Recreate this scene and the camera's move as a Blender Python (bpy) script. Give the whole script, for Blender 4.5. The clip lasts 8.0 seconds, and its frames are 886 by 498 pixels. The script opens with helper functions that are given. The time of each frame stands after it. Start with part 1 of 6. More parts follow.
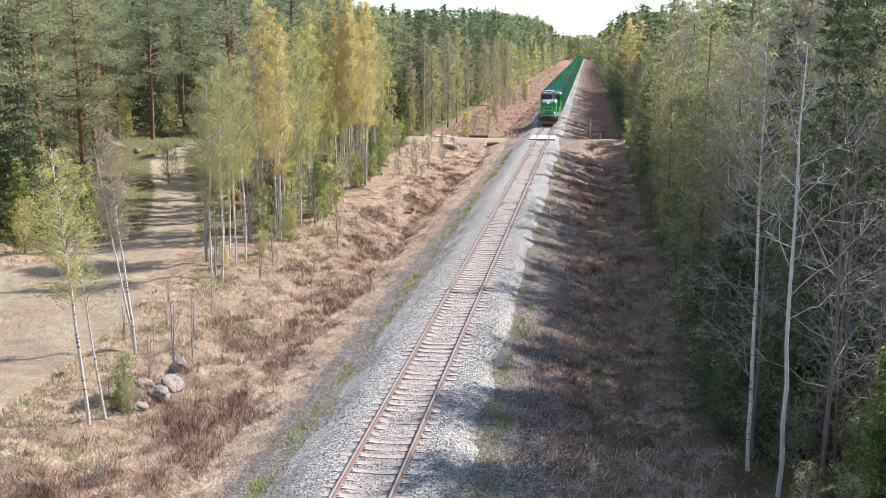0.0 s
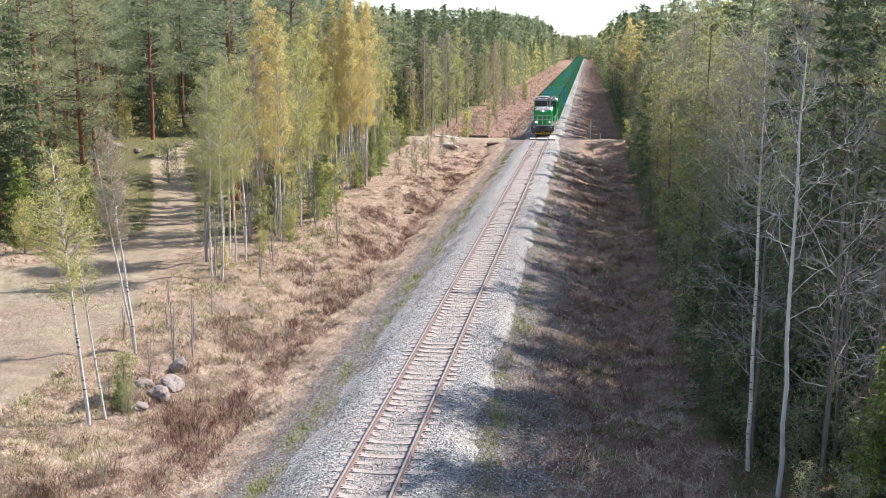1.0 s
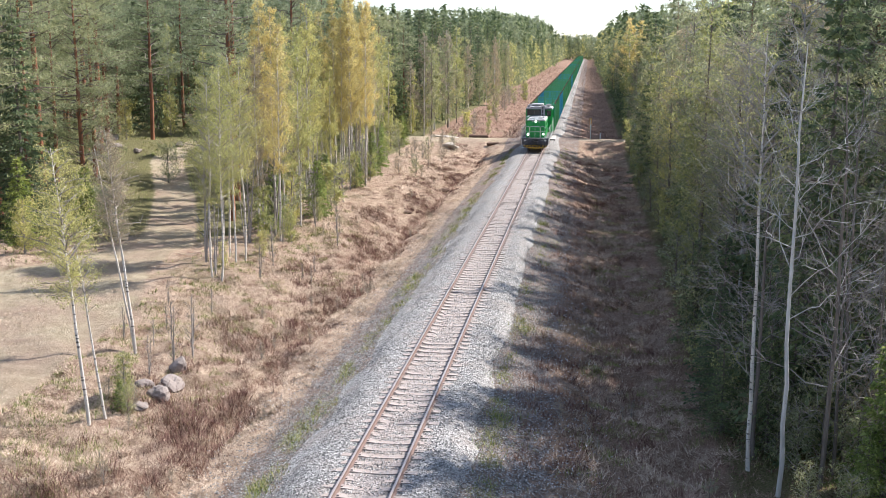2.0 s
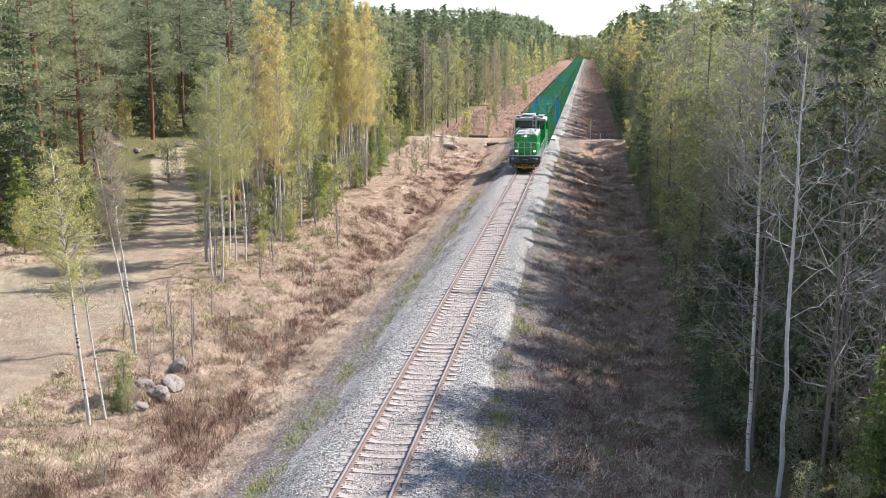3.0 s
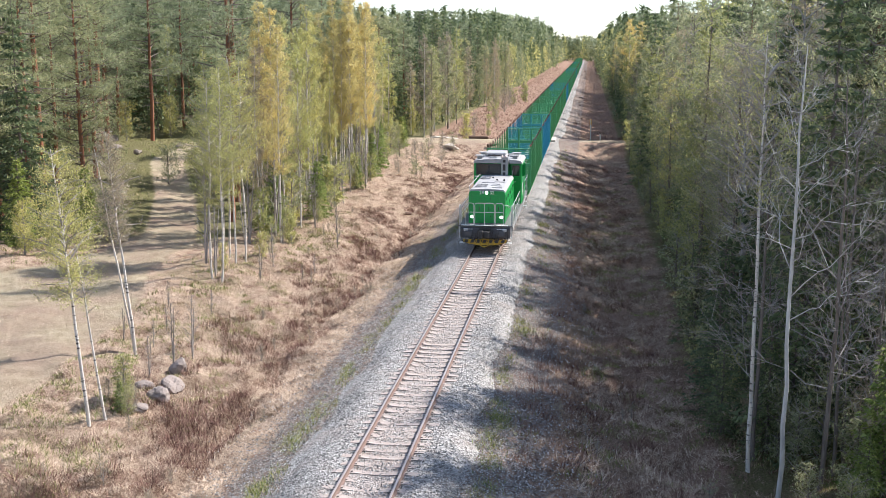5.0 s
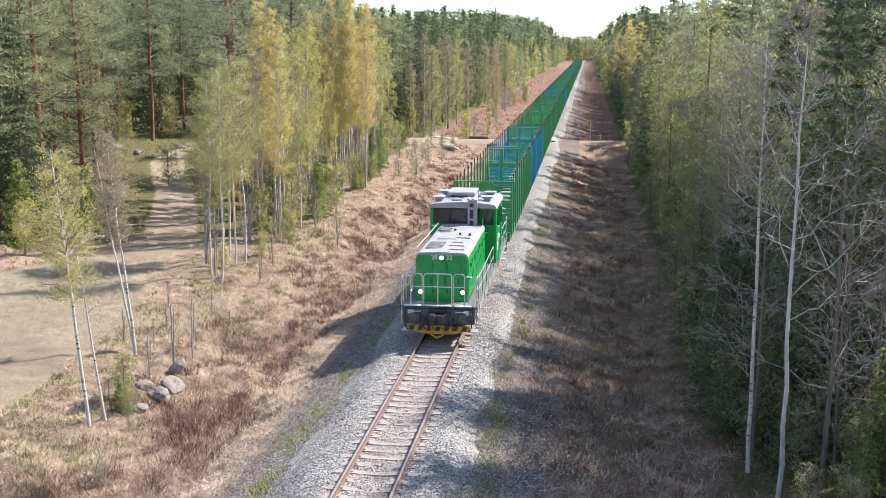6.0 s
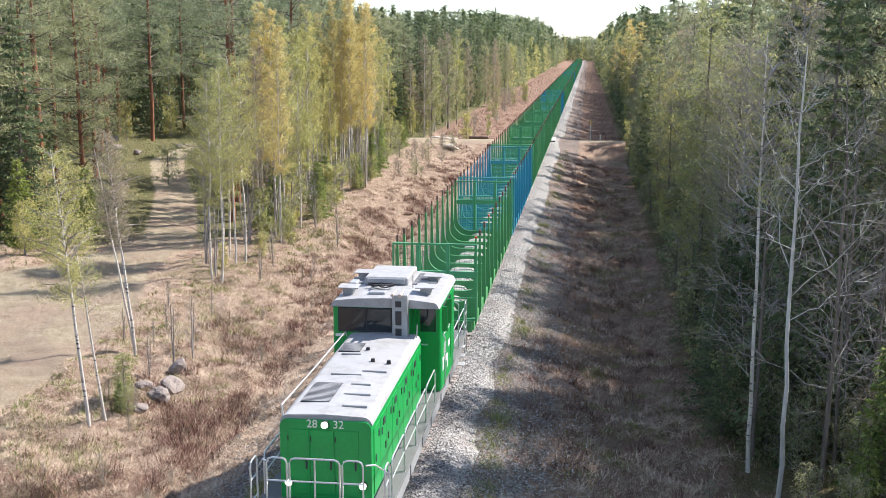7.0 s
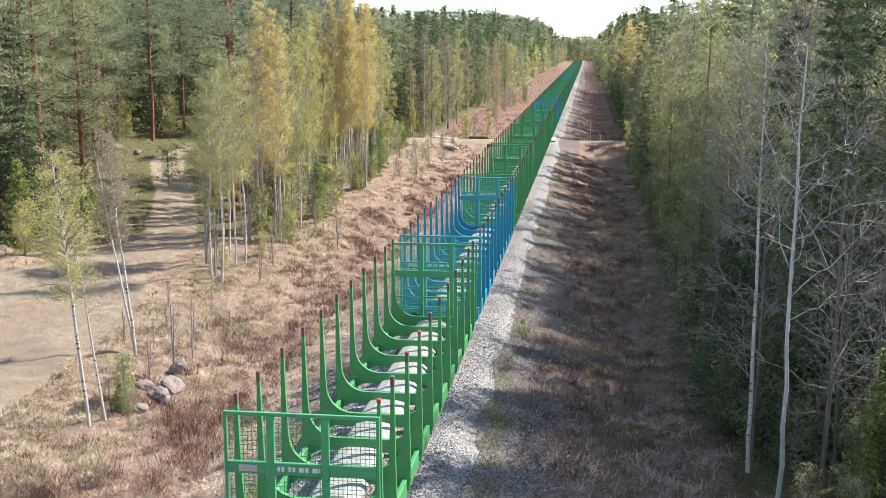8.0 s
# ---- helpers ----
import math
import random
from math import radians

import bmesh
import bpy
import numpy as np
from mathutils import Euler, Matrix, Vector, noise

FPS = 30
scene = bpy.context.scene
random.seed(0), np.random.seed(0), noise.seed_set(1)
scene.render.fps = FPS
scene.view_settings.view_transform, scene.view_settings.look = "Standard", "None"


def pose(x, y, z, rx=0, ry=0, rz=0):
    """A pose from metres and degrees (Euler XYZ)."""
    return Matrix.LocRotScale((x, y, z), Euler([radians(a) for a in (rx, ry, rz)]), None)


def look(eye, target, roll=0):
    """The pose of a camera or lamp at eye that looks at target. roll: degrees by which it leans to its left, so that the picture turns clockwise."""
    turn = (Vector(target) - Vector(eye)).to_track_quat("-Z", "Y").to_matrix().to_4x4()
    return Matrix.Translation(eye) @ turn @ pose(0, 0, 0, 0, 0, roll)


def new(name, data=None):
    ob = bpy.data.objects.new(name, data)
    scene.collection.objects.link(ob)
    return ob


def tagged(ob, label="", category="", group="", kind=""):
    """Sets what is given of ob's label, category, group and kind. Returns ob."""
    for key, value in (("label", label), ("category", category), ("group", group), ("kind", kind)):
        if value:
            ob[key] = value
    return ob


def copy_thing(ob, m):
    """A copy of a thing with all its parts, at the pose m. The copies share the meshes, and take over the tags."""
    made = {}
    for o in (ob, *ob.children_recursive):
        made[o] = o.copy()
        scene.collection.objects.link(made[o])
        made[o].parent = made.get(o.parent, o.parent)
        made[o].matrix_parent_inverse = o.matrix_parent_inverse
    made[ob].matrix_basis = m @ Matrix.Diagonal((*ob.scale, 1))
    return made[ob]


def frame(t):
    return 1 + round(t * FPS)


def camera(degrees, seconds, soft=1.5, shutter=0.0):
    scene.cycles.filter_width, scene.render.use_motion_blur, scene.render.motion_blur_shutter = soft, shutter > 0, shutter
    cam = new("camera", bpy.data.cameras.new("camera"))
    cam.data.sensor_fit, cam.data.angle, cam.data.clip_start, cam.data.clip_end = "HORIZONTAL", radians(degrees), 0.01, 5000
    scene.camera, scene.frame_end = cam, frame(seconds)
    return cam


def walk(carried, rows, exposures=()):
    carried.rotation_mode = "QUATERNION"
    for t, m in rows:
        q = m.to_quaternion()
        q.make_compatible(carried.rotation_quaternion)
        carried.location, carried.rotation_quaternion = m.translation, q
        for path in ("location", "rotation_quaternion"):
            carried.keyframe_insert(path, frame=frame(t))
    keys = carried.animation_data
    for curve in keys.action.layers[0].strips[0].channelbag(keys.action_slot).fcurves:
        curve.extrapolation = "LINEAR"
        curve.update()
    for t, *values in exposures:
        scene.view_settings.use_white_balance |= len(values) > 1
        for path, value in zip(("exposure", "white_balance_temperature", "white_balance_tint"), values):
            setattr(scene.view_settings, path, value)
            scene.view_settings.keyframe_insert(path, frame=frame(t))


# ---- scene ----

# x: across the track, y: along it away from the camera, z: up from the rail heads
EYE, TURN, TILT = (5.82, 0.0, 11.91), 7.407, 79.557


def eye_pose(d):
    return pose(EYE[0], EYE[1], EYE[2], TILT + d, 0, TURN)


cam = camera(43.69, 8.0, soft=0.8)
walk(cam, [(0.0, eye_pose(0.0)), (3.0, eye_pose(0.0)), (4.0, eye_pose(0.03)), (6.0, eye_pose(0.073)), (8.0, eye_pose(0.073))],
     exposures=[(0.0, 0.96, 6350, 11.5), (8.0, 0.96, 6350, 11.5)])

# ---- daylight ----
SUN = Vector((0.82, 0.57, 0.0)).normalized() * math.cos(radians(44)) + Vector((0, 0, math.sin(radians(44))))
world = bpy.data.worlds.new("sky")
scene.world = world
world.use_nodes = True
wn, wl = world.node_tree.nodes, world.node_tree.links
sky = wn.new("ShaderNodeTexSky")
sky.sky_type, sky.sun_disc = "NISHITA", False
sky.sun_elevation = radians(44)
sky.sun_rotation = math.atan2(SUN.x, SUN.y)
sky.air_density, sky.dust_density, sky.ozone_density = 1.0, 0.3, 3.0
veil = wn.new("ShaderNodeMix")
veil.data_type = "RGBA"
veil.inputs[0].default_value = 0.4
veil.inputs[7].default_value = (2.4, 2.8, 3.5, 1.0)
wl.new(sky.outputs["Color"], veil.inputs[6])
wl.new(veil.outputs[2], wn["Background"].inputs["Color"])
wn["Background"].inputs["Strength"].default_value = 0.13
sun = new("sun", bpy.data.lights.new("sun", "SUN"))
sun.data.energy, sun.data.angle, sun.data.color = 5.0, radians(0.6), (1.0, 0.95, 0.87)
sun.matrix_world = look(SUN * 200, (0, 0, 0))

# ---- materials ----


def lin(*c):
    return (c[0], c[1], c[2], 1.0)


def ramp(nt, fac, stops):
    r = nt.nodes.new("ShaderNodeValToRGB")
    e = r.color_ramp.elements
    while len(e) < len(stops):
        e.new(0.5)
    for k, (p, c) in zip(e, stops):
        k.position, k.color = p, c
    nt.links.new(fac, r.inputs["Fac"])
    return r.outputs["Color"]


def tex(nt, vec, scale, detail=4.0, rough=0.6):
    n = nt.nodes.new("ShaderNodeTexNoise")
    n.inputs["Scale"].default_value, n.inputs["Detail"].default_value, n.inputs["Roughness"].default_value = scale, detail, rough
    if vec is not None:
        nt.links.new(vec, n.inputs["Vector"])
    return n.outputs["Fac"]


def cells(nt, vec, scale, out="Color"):
    n = nt.nodes.new("ShaderNodeTexVoronoi")
    n.inputs["Scale"].default_value = scale
    nt.links.new(vec, n.inputs["Vector"])
    return n.outputs[out]


def mix(nt, fac, a, b, kind="MIX"):
    m = nt.nodes.new("ShaderNodeMix")
    m.data_type, m.blend_type = "RGBA", kind
    for sock, v in ((m.inputs[0], fac), (m.inputs[6], a), (m.inputs[7], b)):
        if isinstance(v, bpy.types.NodeSocket):
            nt.links.new(v, sock)
        else:
            sock.default_value = v
    return m.outputs[2]


def start(name, rough=0.8, metal=0.0, spec=0.3):
    m = bpy.data.materials.new(name)
    m.use_nodes = True
    nt = m.node_tree
    b = nt.nodes["Principled BSDF"]
    b.inputs["Roughness"].default_value, b.inputs["Metallic"].default_value = rough, metal
    b.inputs["Specular IOR Level"].default_value = spec
    return m, nt, b


def coords(nt):
    return nt.nodes.new("ShaderNodeTexCoord").outputs["Object"]


def bump(nt, b, height, strength=0.5, distance=0.02):
    n = nt.nodes.new("ShaderNodeBump")
    n.inputs["Strength"].default_value, n.inputs["Distance"].default_value = strength, distance
    nt.links.new(height, n.inputs["Height"])
    nt.links.new(n.outputs["Normal"], b.inputs["Normal"])


def paint(name, c, rough=0.4, metal=0.0, wear=0.25, dirt=(0.12, 0.10, 0.08), scale=1.3, spec=0.5):
    """Painted or bare metal with dust in patches and fine grain."""
    m, nt, b = start(name, rough, metal, spec)
    v = coords(nt)
    big, fine = tex(nt, v, scale, 5, 0.65), tex(nt, v, 28, 3)
    k = ramp(nt, big, [(0.45, lin(0, 0, 0)), (0.8, lin(wear, wear, wear))])
    col = mix(nt, k, lin(*c), lin(*dirt))
    g = ramp(nt, fine, [(0.3, lin(0.86, 0.86, 0.86)), (0.7, lin(1.08, 1.08, 1.08))])
    nt.links.new(mix(nt, 1.0, col, g, "MULTIPLY"), b.inputs["Base Color"])
    bump(nt, b, fine, 0.08, 0.004)
    return m


def leafy(name, dark, light, through_light=0.35, rough=0.6, tip=None):
    """Foliage: every spray its own tone, every plant its own shift."""
    m, nt, b = start(name, rough, 0.0, 0.25)
    geo = nt.nodes.new("ShaderNodeNewGeometry")
    info = nt.nodes.new("ShaderNodeObjectInfo")
    col = ramp(nt, geo.outputs["Random Per Island"], [(0.0, lin(*dark)), (0.75, lin(*light)), (1.0, lin(*(tip or light)))])
    shift = ramp(nt, info.outputs["Random"], [(0.0, lin(0.78, 0.80, 0.8)), (0.5, lin(1, 1, 1)), (1.0, lin(1.22, 1.12, 1.0))])
    col = mix(nt, 1.0, col, shift, "MULTIPLY")
    nt.links.new(col, b.inputs["Base Color"])
    t = nt.nodes.new("ShaderNodeBsdfTranslucent")
    nt.links.new(col, t.inputs["Color"])
    mx = nt.nodes.new("ShaderNodeMixShader")
    mx.inputs[0].default_value = through_light
    nt.links.new(b.outputs[0], mx.inputs[1])
    nt.links.new(t.outputs[0], mx.inputs[2])
    nt.links.new(mx.outputs[0], nt.nodes["Material Output"].inputs["Surface"])
    return m


def bark(name, base, other, scale, mark=None, stretch=(1, 1, 0.15)):
    m, nt, b = start(name, 0.9, 0, 0.15)
    mp = nt.nodes.new("ShaderNodeMapping")
    mp.inputs["Scale"].default_value = stretch
    nt.links.new(coords(nt), mp.inputs["Vector"])
    f = tex(nt, mp.outputs["Vector"], scale, 6, 0.7)
    col = ramp(nt, f, [(0.35, lin(*other)), (0.62, lin(*base))])
    if mark:
        mp2 = nt.nodes.new("ShaderNodeMapping")
        mp2.inputs["Scale"].default_value = (1.2, 1.2, 5)
        nt.links.new(coords(nt), mp2.inputs["Vector"])
        g = tex(nt, mp2.outputs["Vector"], 2.4, 3, 0.7)
        col = mix(nt, ramp(nt, g, [(0.58, lin(0, 0, 0)), (0.64, lin(1, 1, 1))]), col, lin(*mark))
    nt.links.new(col, b.inputs["Base Color"])
    bump(nt, b, f, 0.5, 0.02)
    return m


def islands(name, stops, rough=0.95, spec=0.1):
    """Loose pieces, each with a tone of its own."""
    m, nt, b = start(name, rough, 0, spec)
    geo = nt.nodes.new("ShaderNodeNewGeometry")
    nt.links.new(ramp(nt, geo.outputs["Random Per Island"], [(p, lin(*c)) for p, c in stops]), b.inputs["Base Color"])
    return m


def ground_material():
    m, nt, b = start("ground", 0.97, 0, 0.08)
    v = coords(nt)
    big, mid, fine = tex(nt, v, 0.22, 5, 0.6), tex(nt, v, 1.6, 6, 0.7), tex(nt, v, 14, 5, 0.75)
    # lowest straw stop is near black to paint shadowed gaps between tussocks
    straw = ramp(nt, fine, [(0.28, lin(0.08, 0.052, 0.038)), (0.46, lin(0.40, 0.292, 0.215)), (0.70, lin(0.68, 0.54, 0.42))])
    brown = ramp(nt, fine, [(0.25, lin(0.06, 0.036, 0.028)), (0.5, lin(0.24, 0.15, 0.112)), (0.75, lin(0.48, 0.345, 0.26))])
    soil = mix(nt, ramp(nt, mid, [(0.47, lin(0, 0, 0)), (0.62, lin(0.95, 0.95, 0.95))]), straw, brown)
    moss = ramp(nt, fine, [(0.3, lin(0.05, 0.055, 0.022)), (0.7, lin(0.20, 0.17, 0.08))])
    soil = mix(nt, ramp(nt, big, [(0.52, lin(0, 0, 0)), (0.7, lin(0.55, 0.55, 0.55))]), soil, moss)

    def zone(name):
        a = nt.nodes.new("ShaderNodeAttribute")
        a.attribute_name = name
        return a.outputs["Fac"]

    def edged(name, lo=0.35, hi=0.6):
        add = nt.nodes.new("ShaderNodeMath")
        add.operation = "MULTIPLY_ADD"
        nt.links.new(mid, add.inputs[0])
        add.inputs[1].default_value = 0.5
        nt.links.new(zone(name), add.inputs[2])
        sub = nt.nodes.new("ShaderNodeMath")
        sub.operation = "SUBTRACT"
        nt.links.new(add.outputs[0], sub.inputs[0])
        sub.inputs[1].default_value = 0.25
        return ramp(nt, sub.outputs[0], [(lo, lin(0, 0, 0)), (hi, lin(1, 1, 1))])

    col0 = mix(nt, edged("heath", 0.2, 0.8), soil, brown)
    wood = ramp(nt, fine, [(0.3, lin(0.06, 0.055, 0.025)), (0.55, lin(0.18, 0.165, 0.08)), (0.8, lin(0.34, 0.30, 0.17))])
    col = mix(nt, edged("forest"), col0, wood)
    sand = ramp(nt, fine, [(0.3, lin(0.22, 0.145, 0.11)), (0.7, lin(0.44, 0.325, 0.26))])
    dry = mix(nt, 0.55, ramp(nt, mid, [(0.38, lin(0.24, 0.205, 0.115)), (0.62, lin(0.50, 0.42, 0.295))]), ramp(nt, fine, [(0.3, lin(0.19, 0.15, 0.10)), (0.7, lin(0.60, 0.50, 0.38))]))
    sand = mix(nt, ramp(nt, big, [(0.3, lin(0.1, 0.1, 0.1)), (0.6, lin(1, 1, 1))]), sand, dry)
    col = mix(nt, edged("road"), col, sand)
    st = cells(nt, v, 13)
    bw = nt.nodes.new("ShaderNodeRGBToBW")
    nt.links.new(st, bw.inputs[0])
    gravel = ramp(nt, bw.outputs[0], [(0.1, lin(0.07, 0.065, 0.06)), (0.5, lin(0.20, 0.185, 0.175)), (0.9, lin(0.46, 0.43, 0.41))])
    gravel = mix(nt, ramp(nt, mid, [(0.36, lin(0.1, 0.1, 0.1)), (0.60, lin(0.72, 0.72, 0.72))]), gravel, brown)
    col = mix(nt, edged("gravel"), col, gravel)
    nt.links.new(col, b.inputs["Base Color"])
    bump(nt, b, fine, 1.0, 0.14)
    return m


def ballast_material():
    m, nt, b = start("ballast", 0.9, 0, 0.2)
    v = coords(nt)
    c1, big = cells(nt, v, 17), tex(nt, v, 0.8, 5, 0.65)
    bw = nt.nodes.new("ShaderNodeRGBToBW")
    nt.links.new(c1, bw.inputs[0])
    col = ramp(nt, bw.outputs[0], [(0.1, lin(0.06, 0.058, 0.056)), (0.4, lin(0.23, 0.222, 0.215)), (0.85, lin(0.47, 0.455, 0.44))])
    col = mix(nt, ramp(nt, big, [(0.45, lin(0, 0, 0)), (0.75, lin(0.5, 0.5, 0.5))]), col, lin(0.30, 0.23, 0.19))
    sep = nt.nodes.new("ShaderNodeSeparateXYZ")
    nt.links.new(v, sep.inputs[0])
    ab = nt.nodes.new("ShaderNodeMath")
    ab.operation = "ABSOLUTE"
    nt.links.new(sep.outputs[0], ab.inputs[0])
    rust = ramp(nt, ab.outputs[0], [(0.0, lin(0.5, 0.5, 0.5)), (0.75, lin(0.62, 0.62, 0.62)), (1.0, lin(0, 0, 0))])
    col = mix(nt, rust, col, mix(nt, 0.5, col, lin(0.42, 0.31, 0.26)))
    nt.links.new(col, b.inputs["Base Color"])
    bump(nt, b, cells(nt, v, 17, "Distance"), 1.0, 0.05)
    return m


M_GROUND, M_BALLAST = ground_material(), ballast_material()
M_STONE = islands("ballast_stone", [(0.0, (0.10, 0.10, 0.10)), (0.3, (0.22, 0.213, 0.205)), (0.7, (0.37, 0.357, 0.345)), (1.0, (0.56, 0.545, 0.53))], 0.85, 0.25)
M_STRAW = islands("dead_grass", [(0.0, (0.16, 0.10, 0.07)), (0.35, (0.42, 0.30, 0.215)), (1.0, (0.74, 0.60, 0.46))])
# darker copy of the dead grass, with the right bank's shade in its colour
M_SHADEGRASS = islands("shaded_bank_grass", [(0.0, (0.10, 0.062, 0.045)), (0.5, (0.27, 0.185, 0.132)), (1.0, (0.56, 0.425, 0.31))])
M_BRUSH = islands("dry_brush", [(0.0, (0.06, 0.034, 0.028)), (0.5, (0.19, 0.10, 0.08)), (1.0, (0.40, 0.26, 0.20))])
M_GRASS = islands("green_grass", [(0.0, (0.10, 0.13, 0.035)), (0.5, (0.22, 0.26, 0.07)), (0.75, (0.36, 0.34, 0.14)), (1.0, (0.48, 0.38, 0.24))], 0.8)
M_CONCRETE = paint("sleeper_concrete", (0.37, 0.32, 0.295), 0.9, 0, 0.5, (0.34, 0.25, 0.21), 2.2, 0.2)
M_RAIL = paint("rusty_rail", (0.19, 0.125, 0.105), 0.7, 0.2, 0.6, (0.10, 0.055, 0.04), 3.0)
M_RAILTOP = paint("rail_head", (0.40, 0.34, 0.32), 0.4, 0.45, 0.5, (0.25, 0.17, 0.14), 2.0)
M_ROCK = paint("granite", (0.27, 0.225, 0.205), 0.9, 0, 0.7, (0.20, 0.17, 0.15), 3.0, 0.2)
M_PALE = paint("pale_stone", (0.55, 0.49, 0.43), 0.9, 0, 0.5, (0.42, 0.36, 0.28), 2.0, 0.2)
M_SOIL = paint("dark_soil", (0.13, 0.085, 0.065), 0.95, 0, 0.6, (0.07, 0.045, 0.035), 3.0, 0.1)
M_GREEN = paint("loco_green", (0.006, 0.32, 0.065), 0.36, 0, 0.22, (0.05, 0.12, 0.05))
M_ROOF = paint("roof_light_grey", (0.38, 0.375, 0.38), 0.55, 0, 0.85, (0.22, 0.205, 0.19), 2.2)
M_GREY = paint("frame_grey", (0.36, 0.37, 0.38), 0.5, 0.1, 0.5, (0.16, 0.14, 0.13))
M_DECK = paint("deck_grey", (0.15, 0.148, 0.15), 0.7, 0.1, 0.7, (0.11, 0.10, 0.09), 2.0)
M_STEEL = paint("handrail_steel", (0.62, 0.63, 0.64), 0.4, 0.5, 0.3, (0.35, 0.33, 0.31))
M_DARK = paint("dark_steel", (0.035, 0.036, 0.04), 0.6, 0.2, 0.5, (0.10, 0.08, 0.065))
M_BEAM = paint("beam_blue_grey", (0.085, 0.09, 0.105), 0.6, 0.1, 0.6, (0.14, 0.115, 0.095), 2.5)
M_YELLOW = paint("plough_yellow", (0.52, 0.33, 0.02), 0.5, 0, 0.9, (0.16, 0.10, 0.05), 4.0)
M_WHITE = paint("white_paint", (0.80, 0.80, 0.78), 0.5, 0, 0.15)
M_RED = paint("red_paint", (0.60, 0.06, 0.03), 0.5, 0, 0.3)
M_ORANGE = paint("orange_mark", (0.75, 0.36, 0.05), 0.5, 0, 0.2)
M_WGREEN = paint("wagon_green", (0.08, 0.32, 0.115), 0.45, 0, 0.35, (0.10, 0.13, 0.07))
M_WMINT = paint("wagon_end_green", (0.09, 0.37, 0.17), 0.45, 0, 0.35, (0.12, 0.20, 0.12))
M_WBLUE = paint("wagon_blue", (0.028, 0.285, 0.43), 0.45, 0, 0.35, (0.06, 0.13, 0.16))
M_WTEAL = paint("wagon_teal", (0.07, 0.38, 0.40), 0.45, 0, 0.35, (0.08, 0.13, 0.11))
M_HORN = paint("faded_horn", (0.58, 0.44, 0.38), 0.5, 0, 0.3)
M_COVER = paint("pale_cover", (0.32, 0.315, 0.295), 0.8, 0, 0.5, (0.36, 0.32, 0.26), 2.5, 0.2)
M_BOARD = paint("crossing_board", (0.50, 0.47, 0.44), 0.85, 0, 0.5, (0.40, 0.34, 0.29), 2.5, 0.2)


def glass_material():
    m, nt, b = start("cab_glass", 0.06, 0, 0.6)
    b.inputs["Base Color"].default_value = lin(0.02, 0.025, 0.028)
    return m


def lamp_material():
    m, nt, b = start("lit_lamp", 0.3)
    b.inputs["Base Color"].default_value = lin(0.9, 0.9, 0.85)
    b.inputs["Emission Color"].default_value = lin(1.0, 0.97, 0.88)
    b.inputs["Emission Strength"].default_value = 22.0
    return m


M_GLASS, M_LAMP = glass_material(), lamp_material()
M_BIRCHBARK = bark("birch_bark", (0.66, 0.62, 0.57), (0.46, 0.41, 0.36), 3.0, (0.07, 0.06, 0.055))
M_PINEBARK = bark("pine_bark", (0.34, 0.15, 0.085), (0.14, 0.075, 0.055), 5.0)
M_DARKBARK = bark("dark_bark", (0.22, 0.185, 0.16), (0.11, 0.09, 0.08), 5.0)
M_GREYBARK = bark("aspen_bark", (0.38, 0.37, 0.355), (0.21, 0.205, 0.20), 4.0, (0.14, 0.13, 0.12))
M_PALEBARK = bark("weathered_bark", (0.60, 0.585, 0.56), (0.38, 0.365, 0.35), 4.0)
M_TWIG = bark("twig_bark", (0.40, 0.36, 0.335), (0.22, 0.195, 0.18), 5.0)
L_BIRCH = leafy("birch_leaves", (0.33, 0.34, 0.135), (0.50, 0.49, 0.20), 0.52, 0.6, (0.60, 0.57, 0.28))
L_GOLD = leafy("birch_catkins", (0.53, 0.43, 0.17), (0.69, 0.575, 0.24), 0.58, 0.6, (0.74, 0.66, 0.33))
L_BUD = leafy("brown_buds", (0.30, 0.24, 0.175), (0.44, 0.37, 0.27), 0.45, 0.7, (0.48, 0.44, 0.27))
L_OLIVE = leafy("olive_leaves", (0.22, 0.24, 0.135), (0.38, 0.39, 0.22), 0.52, 0.6, (0.50, 0.50, 0.30))
L_PINE = leafy("pine_needles", (0.19, 0.225, 0.135), (0.32, 0.355, 0.205), 0.5, 0.55, (0.43, 0.455, 0.28))
L_SPRUCE = leafy("spruce_needles", (0.085, 0.12, 0.062), (0.185, 0.23, 0.115), 0.4, 0.6, (0.29, 0.33, 0.16))
L_YOUNG = leafy("young_spruce_needles", (0.13, 0.18, 0.05), (0.27, 0.34, 0.10), 0.45, 0.6, (0.42, 0.46, 0.17))

# ---- mesh helpers ----


def link_mesh(name, me, parent=None, label="", m=None):
    ob = new(name, me)
    if parent is not None:
        ob.parent = parent
    if m is not None:
        ob.matrix_basis = m
    if label:
        ob["label"] = label
    return ob


def mesh_of(name, verts, faces, mats, smooth=False, index=None):
    me = bpy.data.meshes.new(name)
    me.from_pydata(np.asarray(verts).tolist() if not isinstance(verts, list) else verts, [],
                   np.asarray(faces).tolist() if not isinstance(faces, list) else faces)
    for mt in (mats if isinstance(mats, (list, tuple)) else [mats]):
        me.materials.append(mt)
    if index is not None:
        me.polygons.foreach_set("material_index", np.asarray(index, dtype=np.int32))
    if smooth:
        me.polygons.foreach_set("use_smooth", np.ones(len(me.polygons), dtype=bool))
    me.update()
    return me


